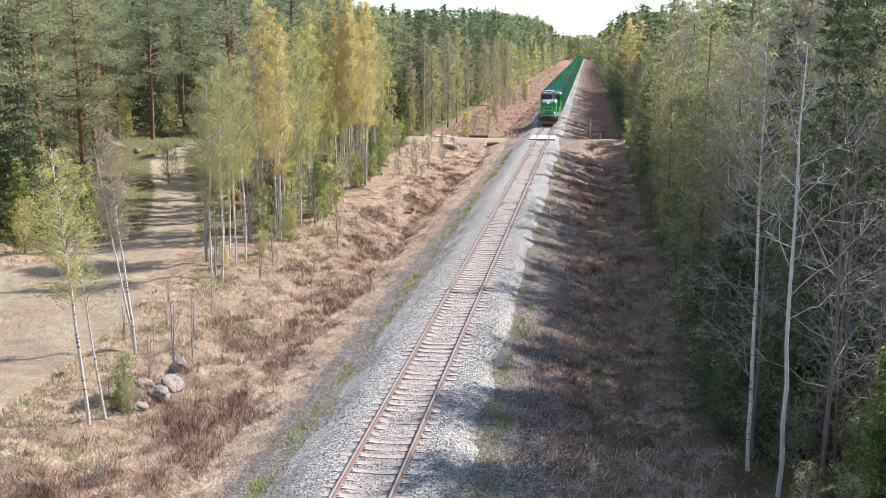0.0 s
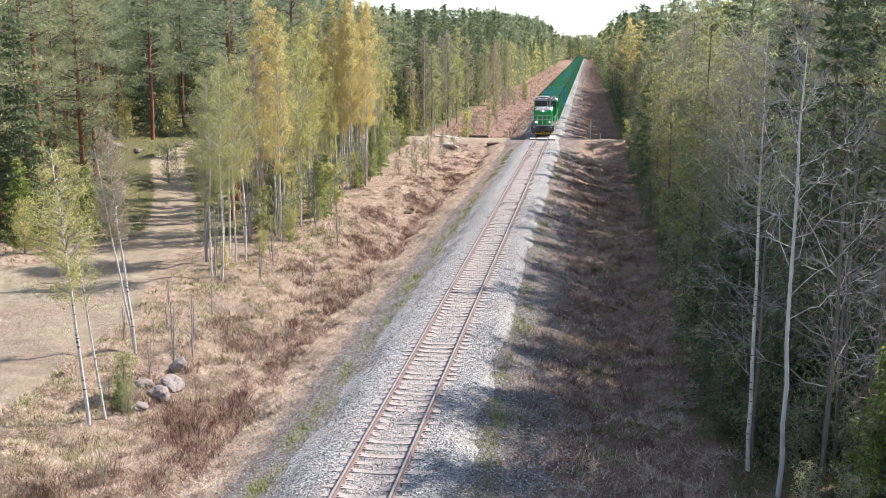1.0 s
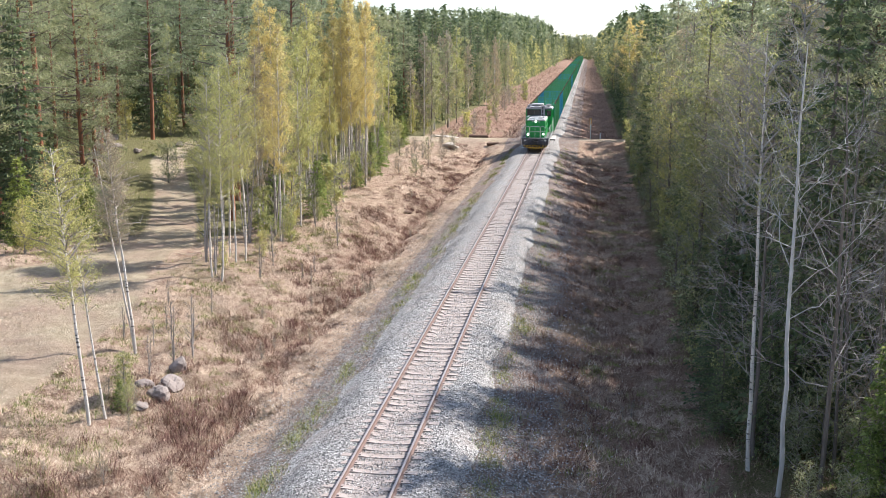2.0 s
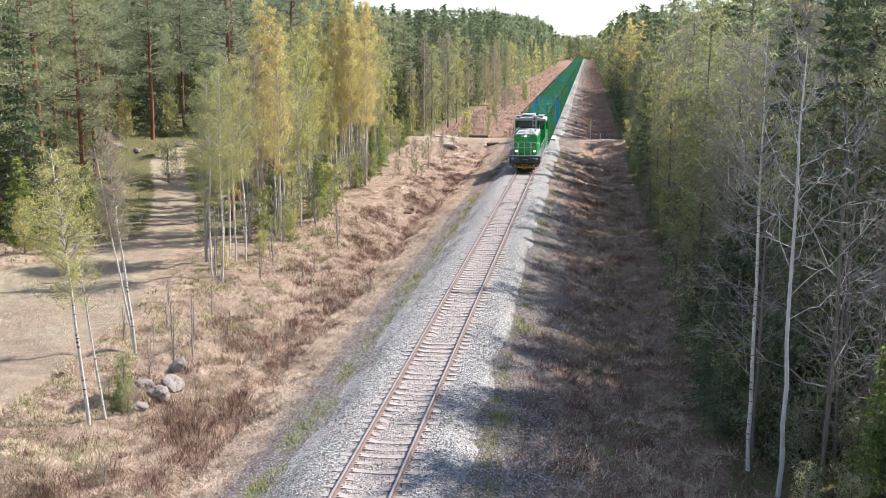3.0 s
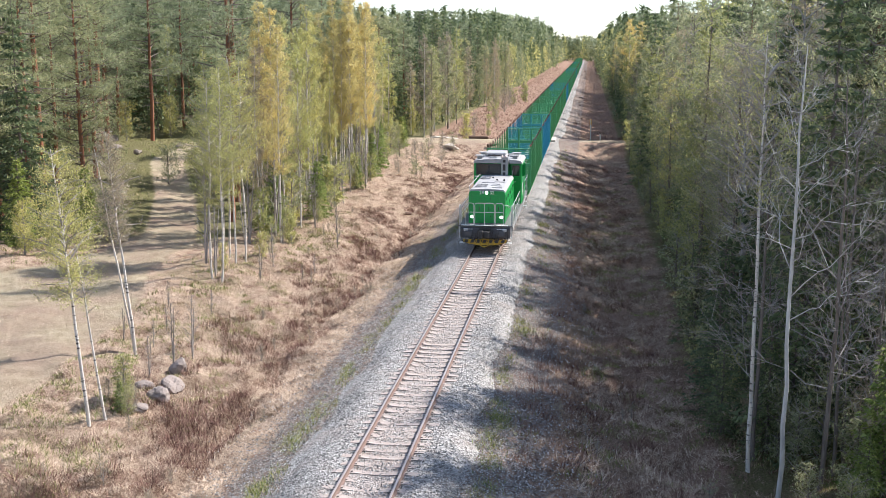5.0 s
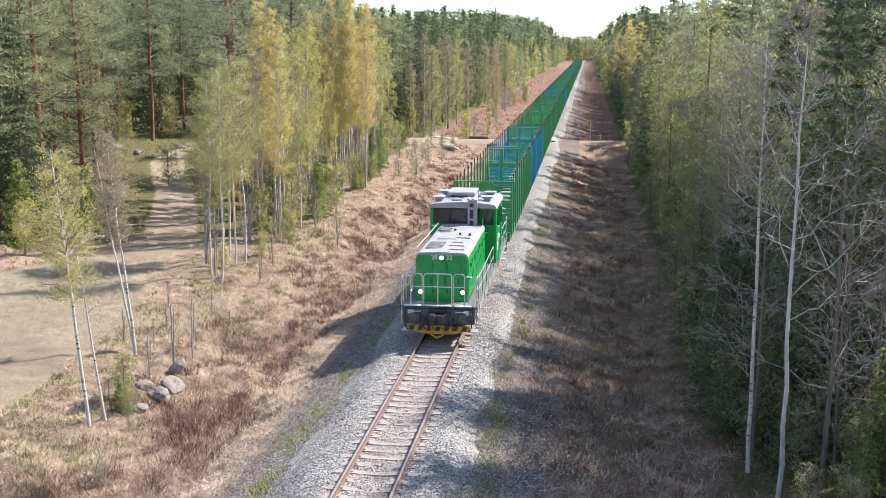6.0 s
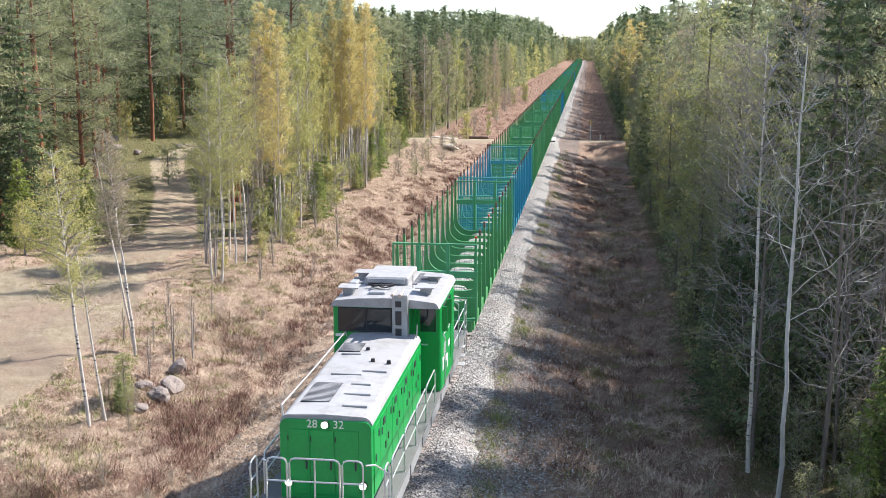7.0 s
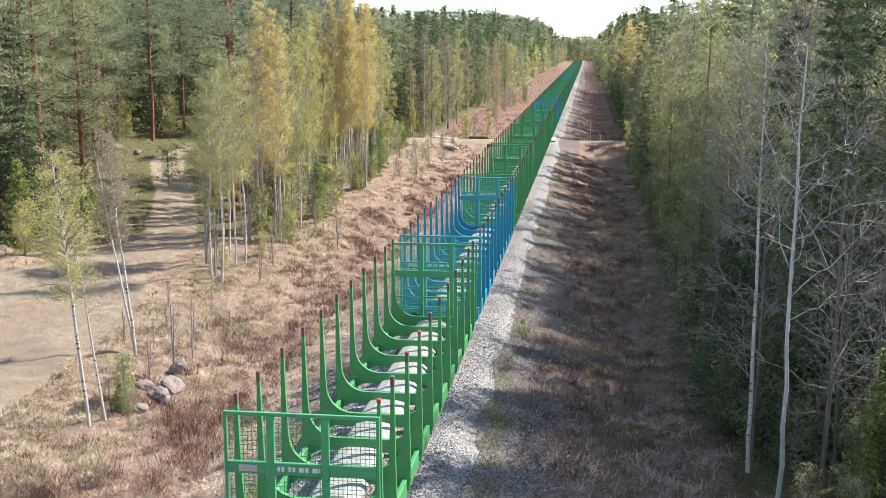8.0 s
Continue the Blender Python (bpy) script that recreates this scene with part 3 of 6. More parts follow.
def build_loco():
    loco = thing("locomotive", "bright green diesel locomotive with light grey roof and lit headlamps", "locomotive")
    # running frame
    bm = bmesh.new()
    box(bm, -1.50, 1.50, -0.80, 15.9, 0.98, 1.46)
    part("main_frame", bm, M_GREY, loco, "grey steel main frame", bevel=0.03)
    bm = bmesh.new()
    box(bm, -1.58, 1.58, -0.95, 16.0, 1.47, 1.53)
    part("walkway", bm, M_DECK, loco, "grey chequered walkway plate", bevel=0.01)
    for s in (-1, 1):
        for y0, y1 in ((0.5, 2.6), (2.9, 4.7), (5.0, 6.4), (6.7, 8.6), (8.9, 10.6), (11.0, 13.2)):
            bm = bmesh.new()
            box(bm, min(s * 1.505, s * 1.535), max(s * 1.505, s * 1.535), y0, y1, 1.04, 1.42)
            part("side_panel", bm, M_GREY, loco, bevel=0.012)
        for y0 in (-0.55, 15.2):
            for k in range(3):
                bm = bmesh.new()
                box(bm, min(s * 1.22, s * 1.56), max(s * 1.22, s * 1.56), y0 - 0.22, y0 + 0.22, 0.42 + 0.34 * k, 0.46 + 0.34 * k)
                part("step", bm, M_STEEL, loco, bevel=0.008)
    bm = bmesh.new()
    box(bm, -1.25, 1.25, 5.6, 9.6, 0.35, 0.97)
    part("fuel_tank", bm, M_DARK, loco, "dark fuel tank", bevel=0.08)
    # hood: green body and pale roof shell
    body = [(-1.08, 1.535), (1.08, 1.535), (1.08, 3.26)] + arc(0.90, 3.28, 0.18, 10, 80, 4) + arc(-0.90, 3.28, 0.18, 100, 170, 4) + [(-1.08, 3.26)]
    bm = bmesh.new()
    prism(bm, body, "y", 0.0, 7.58)
    part("hood", bm, M_GREEN, loco, "bright green engine hood", bevel=0.012)
    bm = bmesh.new()
    top = [(-1.095, 3.36)] + arc(-0.88, 3.34, 0.21, 165, 95, 5) + [(-0.4, 3.57), (0, 3.585), (0.4, 3.57)] + arc(0.88, 3.34, 0.21, 85, 15, 5) + [(1.095, 3.36)]
    prism(bm, top + [(0.9, 3.40), (-0.9, 3.40)], "y", 0.06, 7.57)
    part("hood_roof", bm, M_ROOF, loco, "light grey hood roof")
    for x0, x1 in ((-0.90, -0.38), (-0.36, 0.20), (0.22, 0.78)):
        bm = bmesh.new()
        box(bm, x0, x1, -0.022, 0.0, 1.66, 3.22)
        d = part("hood_door", bm, M_GREEN, loco, bevel=0.008)
        bm = bmesh.new()
        box(bm, x1 - 0.09, x1 - 0.05, -0.05, -0.022, 2.28, 2.52)
        part("latch", bm, M_DARK, d, "dark latch")
        for z in (1.9, 2.95):
            bm = bmesh.new()
            cyl(bm, (x0 + 0.02, -0.03), 0.014, "z", z, z + 0.12, 6)
            part("hinge", bm, M_DARK, d)
    for s in (-1, 1):
        for k in range(9):
            y0 = 0.25 + 0.81 * k
            bm = bmesh.new()
            box(bm, min(s * 1.081, s * 1.10), max(s * 1.081, s * 1.10), y0, y0 + 0.77, 1.62, 3.22)
            d = part("side_door", bm, M_GREEN, loco, bevel=0.008)
            for a, b, z in ((0.10, 0.20, 2.75), (0.56, 0.66, 2.25), (0.30, 0.55, 2.92)) if k % 2 else ((0.14, 0.24, 2.35), (0.52, 0.62, 2.85)):
                bm = bmesh.new()
                box(bm, min(s * 1.10, s * 1.115), max(s * 1.10, s * 1.115), y0 + a, y0 + b, z, z + 0.17)
                part("latch", bm, M_DARK, d, "dark latch")
    # grilles, slots and lugs on the hood roof
    for x0, x1, y0, y1 in ((-0.82, -0.12, 0.95, 2.5), (-0.9, -0.3, 5.4, 6.3)):
        bm = bmesh.new()
        box(bm, x0, x1, y0, y1, 3.55, 3.585)
        g = part("roof_grille", bm, M_DARK, loco, "dark air grille")
        n = int((y1 - y0) / 0.09)
        for k in range(n):
            bm = bmesh.new()
            yy = y0 + (k + 0.5) * (y1 - y0) / n
            box(bm, x0, x1, yy - 0.018, yy + 0.018, 3.586, 3.60)
            part("slat", bm, M_ROOF, g)
    for x0, x1, y in ((0.25, 0.85, 0.7), (0.1, 0.75, 1.6), (0.1, 0.6, 2.4), (-0.6, 0.2, 3.2), (0.15, 0.8, 3.55), (-0.75, -0.2, 5.1)):
        bm = bmesh.new()
        box(bm, x0, x1, y, y + 0.05, 3.53, 3.61)
        part("roof_seam", bm, M_GREY, loco, bevel=0.01)
    for x, y in ((0.25, 4.5), (-0.1, 5.6), (0.7, 4.4)):
        bm = bmesh.new()
        cyl(bm, (x, y), 0.07, "z", 3.55, 3.66, 8, 0.05)
        part("roof_lug", bm, M_DARK, loco)
    letters("28", 0.27, M_WHITE, loco, pose(-0.31, -0.006, 3.36, 90, 0, 0))
    letters("32", 0.27, M_WHITE, loco, pose(0.31, -0.006, 3.36, 90, 0, 0))
    for x, z, r in ((0.0, 3.37, 0.072), (-0.88, 1.93, 0.075), (0.88, 1.93, 0.075)):
        bm = bmesh.new()
        cyl(bm, (x, z), r + 0.022, "y", -0.07, 0.0, 16)
        h = part("headlamp", bm, M_DARK, loco, "round lit headlamp")
        bm = bmesh.new()
        cyl(bm, (x, z), r, "y", -0.085, -0.071, 16)
        part("lens", bm, M_LAMP, h, "glowing white lens")
    # cab
    bm = bmesh.new()
    plan = [(-1.55, 7.60), (0.76, 7.60), (0.76, 8.45), (1.55, 8.45), (1.58, 8.7), (1.58, 11.6), (-1.55, 11.6)]
    prism(bm, plan, "z", 1.535, 4.36)
    bmesh.ops.recalc_face_normals(bm, faces=bm.faces[:])
    cab = part("cab", bm, M_GREEN, loco, "bright green driver's cab", bevel=0.03)
    bm = bmesh.new()
    roof = [(-1.62, 4.34)] + arc(-1.42, 4.36, 0.17, 170, 100, 4) + [(-0.8, 4.60), (0, 4.63), (0.8, 4.60)] + arc(1.45, 4.36, 0.17, 80, 10, 4) + [(1.65, 4.34)]
    prism(bm, roof, "y", 7.52, 11.66)
    part("cab_roof", bm, M_ROOF, loco, "light grey cab roof")
    bm = bmesh.new()
    box(bm, -1.40, 0.24, 7.572, 7.60, 3.57, 4.31)
    w = part("windscreen", bm, M_DARK, cab, "dark windscreen surround", bevel=0.01)
    for x0, x1 in ((-1.34, -0.56), (-0.52, 0.19)):
        bm = bmesh.new()
        box(bm, x0, x1, 7.562, 7.571, 3.63, 4.26)
        part("pane", bm, M_GLASS, w, "dark window glass")
    bm = bmesh.new()
    tube(bm, [(-0.5, 7.55, 4.28), (-0.62, 7.55, 3.75)], 0.012)
    part("wiper", bm, M_DARK, w)
    bm = bmesh.new()
    box(bm, 0.86, 1.50, 8.43, 8.449, 1.62, 4.22)
    d = part("cab_door", bm, M_GREEN, cab, "green cab door", bevel=0.006)
    bm = bmesh.new()
    box(bm, 0.95, 1.42, 8.415, 8.429, 3.42, 4.12)
    part("pane", bm, M_GLASS, d, "dark window glass", bevel=0.004)
    bm = bmesh.new()
    box(bm, 0.98, 1.18, 8.38, 8.429, 3.0, 3.04)
    part("handle", bm, M_STEEL, d)
    for s, y0, y1 in ((1, 8.85, 9.65), (1, 9.8, 10.5), (-1, 8.0, 9.2), (-1, 9.5, 10.6)):
        bm = bmesh.new()
        x = 1.58 if s > 0 else -1.55
        box(bm, min(x, x + s * 0.015), max(x, x + s * 0.015), y0, y1, 3.35, 4.15)
        sw = part("side_window", bm, M_DARK, cab, "dark side window frame", bevel=0.004)
        bm = bmesh.new()
        box(bm, min(x + s * 0.016, x + s * 0.022), max(x + s * 0.016, x + s * 0.022), y0 + 0.06, y1 - 0.06, 3.41, 4.09)
        part("pane", bm, M_GLASS, sw, "dark window glass")
    for y0, y1, z0, z1 in ((8.75, 9.0, 2.1, 2.5), (9.05, 9.2, 2.35, 2.9), (9.3, 9.75, 2.2, 2.4), (9.3, 9.55, 2.5, 2.85), (9.85, 10.0, 1.9, 2.35), (10.1, 10.5, 2.5, 2.7)):
        bm = bmesh.new()
        box(bm, 1.581, 1.588, y0, y1, z0, z1)
        part("side_mark", bm, M_WHITE, cab, "white painted mark")
    for y0 in (8.72, 9.72):
        bm = bmesh.new()
        prism(bm, [(1.585, y0), (1.74, y0 + 0.05), (1.74, y0 + 0.08), (1.585, y0 + 0.12)], "z", 3.36, 4.14)
        part("wind_deflector", bm, M_GREEN, cab, "green window wind deflector")
    for k in range(4):
        bm = bmesh.new()
        box(bm, 1.581, 1.60, 10.65 + 0.23 * k, 10.83 + 0.23 * k, 2.0, 4.1)
        part("vent_panel", bm, M_GREEN, cab, bevel=0.006)
    bm = bmesh.new()
    box(bm, -1.48, -1.22, 7.575, 7.60, 3.42, 3.50)
    part("number_label", bm, M_WHITE, cab, "small white label")
    # grey duct and ladder column in front of the cab
    bm = bmesh.new()
    box(bm, 0.28, 0.74, 7.30, 7.60, 3.40, 4.78)
    col = part("duct_column", bm, M_GREY, loco, "grey duct column", bevel=0.02)
    for z0, z1 in ((3.55, 3.78), (3.88, 4.30), (4.42, 4.6)):
        bm = bmesh.new()
        box(bm, 0.38, 0.56, 7.285, 7.30, z0, z1)
        part("duct_opening", bm, M_DARK, col, "dark opening")
    # things on the cab roof
    bm = bmesh.new()
    box(bm, -0.95, 0.42, 9.4, 11.3, 4.60, 4.86)
    part("roof_box", bm, M_ROOF, loco, "light grey roof equipment box", bevel=0.04)
    bm = bmesh.new()
    box(bm, -0.85, 0.32, 9.36, 9.40, 4.66, 4.82)
    part("box_front", bm, M_GREY, loco, bevel=0.01)
    for x, y in ((-1.22, 8.35), (-1.2, 10.6), (1.1, 8.6), (1.1, 10.3)):
        bm = bmesh.new()
        box(bm, x - 0.16, x + 0.16, y - 0.16, y + 0.16, 4.5, 4.76)
        v = part("roof_vent", bm, M_GREY, loco, "grey roof vent", bevel=0.02)
        bm = bmesh.new()
        box(bm, x - 0.30, x + 0.30, y - 0.30, y + 0.30, 4.765, 4.80)
        part("vent_cap", bm, M_ROOF, v, bevel=0.012)
    rng = random.Random(8)
    for k in range(7):
        bm = bmesh.new()
        p = [Vector((rng.uniform(-0.8, 0.1), 8.9 + rng.uniform(-0.25, 0.25), 4.66 + rng.uniform(0, 0.14))) for _ in range(4)]
        tube(bm, p, 0.022, 5)
        part("cable", bm, M_DARK, loco, "dark roof cable")
    for x in (0.34, 0.56):
        bm = bmesh.new()
        cyl(bm, (x, 4.83), 0.05, "y", 7.0, 7.75, 10, 0.03)
        part("horn", bm, M_HORN, loco, "faded pinkish air horn")
    bm = bmesh.new()
    tube(bm, [(0.62, 9.1, 4.58), (0.62, 9.1, 5.0)], 0.012)
    part("antenna", bm, M_DARK, loco)
    bm = bmesh.new()
    box(bm, 0.52, 1.25, 9.6, 11.4, 4.585, 4.62)
    g = part("roof_grille", bm, M_DARK, loco, "dark air grille")
    for k in range(16):
        bm = bmesh.new()
        box(bm, 0.52, 1.25, 9.63 + 0.11 * k, 9.67 + 0.11 * k, 4.621, 4.64)
        part("slat", bm, M_ROOF, g)
    for k in range(3):
        bm = bmesh.new()
        box(bm, -1.5, -1.05, 8.9 + 0.75 * k, 8.98 + 0.75 * k, 4.55, 4.63)
        part("roof_seam", bm, M_GREY, loco, bevel=0.01)
    for s in (-1, 1):
        x = 1.62 if s > 0 else -1.60
        bm = bmesh.new()
        tube(bm, [(x, 8.6, 1.6), (x + s * 0.06, 8.6, 1.7), (x + s * 0.06, 8.6, 3.2), (x, 8.6, 3.3)], 0.02)
        part("grab_rail", bm, M_STEEL, loco)
        bm = bmesh.new()
        tube(bm, [(x, 8.7, 3.28), (x + s * 0.04, 9.6, 3.28), (x, 10.6, 3.28)], 0.016)
        part("window_rail", bm, M_STEEL, loco)
    for x, y, w, d in ((-0.3, 8.15, 0.5, 0.3), (0.9, 9.35, 0.3, 0.25), (-1.3, 9.5, 0.25, 0.5)):
        bm = bmesh.new()
        box(bm, x - w / 2, x + w / 2, y - d / 2, y + d / 2, 4.56, 4.70)
        part("roof_hatch", bm, M_GREY, loco, bevel=0.02)
    # short rear hood
    bm = bmesh.new()
    prism(bm, [(-1.0, 1.535), (1.0, 1.535), (1.0, 2.3)] + arc(0.8, 2.3, 0.2, 10, 80, 4) + arc(-0.8, 2.3, 0.2, 100, 170, 4) + [(-1.0, 2.3)], "y", 11.62, 15.2)
    part("rear_hood", bm, M_GREEN, loco, bevel=0.012)
    bm = bmesh.new()
    prism(bm, [(-0.92, 2.47), (0.92, 2.47), (0.8, 2.53), (-0.8, 2.53)], "y", 11.7, 15.15)
    part("rear_hood_roof", bm, M_ROOF, loco, "light grey hood roof")
    # handrails
    for x0, x1, mids in ((-1.15, -0.68, ()), (-0.62, 0.53, (-0.04,)), (0.59, 1.06, ())):
        bm = bmesh.new()
        loop_rail(bm, rounded((x0, -0.9), (x1, -0.9), 1.5, 2.86))
        tube(bm, [(x0, -0.9, 2.32), (x1, -0.9, 2.32)], 0.02)
        for q in mids:
            tube(bm, [(q, -0.9, 1.5), (q, -0.9, 2.86)], 0.02)
        part("front_handrail", bm, M_STEEL, loco, "bare steel handrail")
    for s in (-1, 1):
        for ya, yb in ((-0.85, -0.35), (15.4, 15.9)):
            bm = bmesh.new()
            loop_rail(bm, rounded((s * 1.54, ya), (s * 1.54, yb), 0.75, 2.7))
            tube(bm, [(s * 1.54, ya, 1.75), (s * 1.54, yb, 1.75)], 0.02)
            tube(bm, [(s * 1.54, ya, 2.25), (s * 1.54, yb, 2.25)], 0.02)
            part("corner_handrail", bm, M_STEEL, loco, "bare steel handrail")
        bm = bmesh.new()
        tube(bm, [(s * 1.12, -0.85, 2.75), (s * 1.3, -0.7, 2.72), (s * 1.52, -0.35, 2.4)], 0.02)
        part("corner_brace", bm, M_STEEL, loco)
        for k in range(4):
            y0 = 0.15 + 1.85 * k
            bm = bmesh.new()
            loop_rail(bm, rounded((s * 1.52, y0), (s * 1.52, y0 + 1.78), 1.5, 2.55, 0.15))
            tube(bm, [(s * 1.52, y0, 2.05), (s * 1.52, y0 + 1.78, 2.05)], 0.018)
            part("side_handrail", bm, M_STEEL, loco, "bare steel handrail")
        for k in range(2):
            y0 = 11.8 + 1.8 * k
            bm = bmesh.new()
            loop_rail(bm, rounded((s * 1.52, y0), (s * 1.52, y0 + 1.7), 1.5, 2.55, 0.15))
            tube(bm, [(s * 1.52, y0, 2.05), (s * 1.52, y0 + 1.7, 2.05)], 0.018)
            part("side_handrail", bm, M_STEEL, loco, "bare steel handrail")
        bm = bmesh.new()
        tube(bm, [(s * 1.0, 0.1, 3.45), (s * 1.08, 0.2, 3.72), (s * 1.10, 3.4, 3.66), (s * 1.10, 7.2, 3.66), (s * 1.08, 7.3, 3.5)] if s < 0 else [(1.0, 7.35, 3.5), (1.02, 7.35, 3.9)], 0.02)
        part("roof_rail", bm, M_STEEL, loco)
    for x in (-1.0, -0.4, 0.4, 1.0):
        bm = bmesh.new()
        loop_rail(bm, rounded((x - 0.25, 15.9), (x + 0.25, 15.9), 1.5, 2.6))
        part("rear_handrail", bm, M_STEEL, loco, "bare steel handrail")
    for x0, x1 in ((-1.42, -0.70), (-0.62, 0.02), (0.06, 0.54), (0.64, 1.36)):
        bm = bmesh.new()
        box(bm, x0, x1, -1.05, -0.80, 1.535, 1.56)
        part("step_plate", bm, M_STEEL, loco, "worn pale step plate", bevel=0.008)
    # front end: beam, coupler, plough
    for y0, y1 in ((-1.0, -0.82), (15.92, 16.1)):
        bm = bmesh.new()
        box(bm, -1.48, 1.48, y0, y1, 0.80, 1.42)
        part("buffer_beam", bm, M_BEAM, loco, "dark steel buffer beam", bevel=0.03)
    for x in (-0.95, 0.95):
        bm = bmesh.new()
        box(bm, x - 0.24, x + 0.24, -1.18, -1.0, 0.92, 1.24)
        part("buffer_block", bm, M_BEAM, loco, bevel=0.04)
        bm = bmesh.new()
        tube(bm, [(x - 0.25, -1.18, 1.36), (x - 0.1, -1.24, 1.36), (x + 0.25, -1.18, 1.36)], 0.018)
        part("grab_iron", bm, M_STEEL, loco)
    for x in (-1.36, 1.36):
        bm = bmesh.new()
        tube(bm, [(x, -1.02, 1.36), (x, -1.12, 1.2), (x, -1.10, 0.7), (x * 0.93, -1.04, 0.55)], 0.03)
        part("air_hose", bm, M_DARK, loco)
    bm = bmesh.new()
    box(bm, -0.17, 0.17, -1.45, -0.9, 0.92, 1.24)
    box(bm, -0.30, -0.08, -1.66, -1.3, 0.86, 1.32)
    box(bm, 0.02, 0.28, -1.58, -1.32, 0.90, 1.26)
    box(bm, -0.36, 0.36, -1.12, -1.0, 1.28, 1.44)
    cpl = part("coupler", bm, M_DARK, loco, "dark automatic coupler", bevel=0.03)
    for x in (-0.3, 0.28):
        bm = bmesh.new()
        tube(bm, [(x, -1.0, 1.3), (x, -1.25, 1.2), (x * 0.8, -1.3, 0.85), (x * 0.6, -1.15, 0.62)], 0.03)
        part("air_hose", bm, M_DARK, cpl)
    for x, z in ((-0.75, 1.25), (-0.55, 1.1), (-0.42, 1.3), (0.45, 1.3), (0.6, 1.05), (0.8, 1.25)):
        bm = bmesh.new()
        tube(bm, [(x, -0.98, z), (x + 0.03, -1.2, z - 0.05), (x - 0.04, -1.24, z - 0.35), (x + 0.02, -1.12, z - 0.5)], 0.026)
        part("brake_hose", bm, M_DARK, loco)
    for x in (-1.15, 1.15):
        bm = bmesh.new()
        box(bm, x - 0.12, x + 0.12, -1.06, -1.0, 1.20, 1.38)
        part("marker_lamp", bm, M_STEEL, loco, "grey marker lamp housing", bevel=0.02)
    bm = bmesh.new()
    tube(bm, [(-0.26, -1.25, 0.78), (-0.24, -1.40, 0.45), (0, -1.44, 0.34), (0.24, -1.40, 0.45), (0.26, -1.25, 0.78), (-0.26, -1.25, 0.78)], 0.035)
    part("yellow_loop", bm, M_YELLOW, cpl, "yellow coupling loop")
    bm = bmesh.new()
    prism(bm, [(-1.30, 0.72), (1.30, 0.72), (1.27, 0.54), (0.92, 0.46), (0.5, 0.38), (-0.5, 0.38), (-0.92, 0.46), (-1.27, 0.54)], "y", -1.02, -0.92)
    pl = part("rail_guard", bm, M_YELLOW, loco, "yellow rail guard with black stripes", bevel=0.01)
    for k in range(7):
        x = -1.24 + 0.36 * k
        bm = bmesh.new()
        prism(bm, [(x, 0.52), (x + 0.2, 0.52), (x + 0.27, 0.71), (x + 0.07, 0.71)], "y", -1.03, -1.021)
        part("stripe", bm, M_DARK, pl, "black stripe")
    sets = []
    for yc in (2.6, 12.4):
        bm = bmesh.new()
        for s in (-1, 1):
            prism(bm, [(yc - 1.9, 0.45), (yc + 1.9, 0.45), (yc + 1.9, 0.75), (yc + 0.7, 0.72), (yc + 0.4, 0.5), (yc - 0.4, 0.5), (yc - 0.7, 0.72), (yc - 1.9, 0.75)], "x",
                  s * 1.05 - 0.07, s * 1.05 + 0.07)
            for dy in (-1.25, 1.25):
                cyl(bm, (yc + dy, 0.52), 0.17, "x", s * 1.05, s * 1.05 + s * 0.18, 12)
        box(bm, -1.0, 1.0, yc - 0.3, yc + 0.3, 0.45, 0.75)
        bg = part("bogie", bm, M_DARK, loco, "dark steel bogie")
        for dy in (-1.25, 1.25):
            sets.append((wheelset(bg, 0.51, yc + dy, True), yc + dy))
    return loco, sets


STAKES = (0.55, 2.2, 4.25, 6.3, 8.35, 10.35, 12.4, 14.45, 16.5, 18.5, 20.1)
WAGON = 20.6


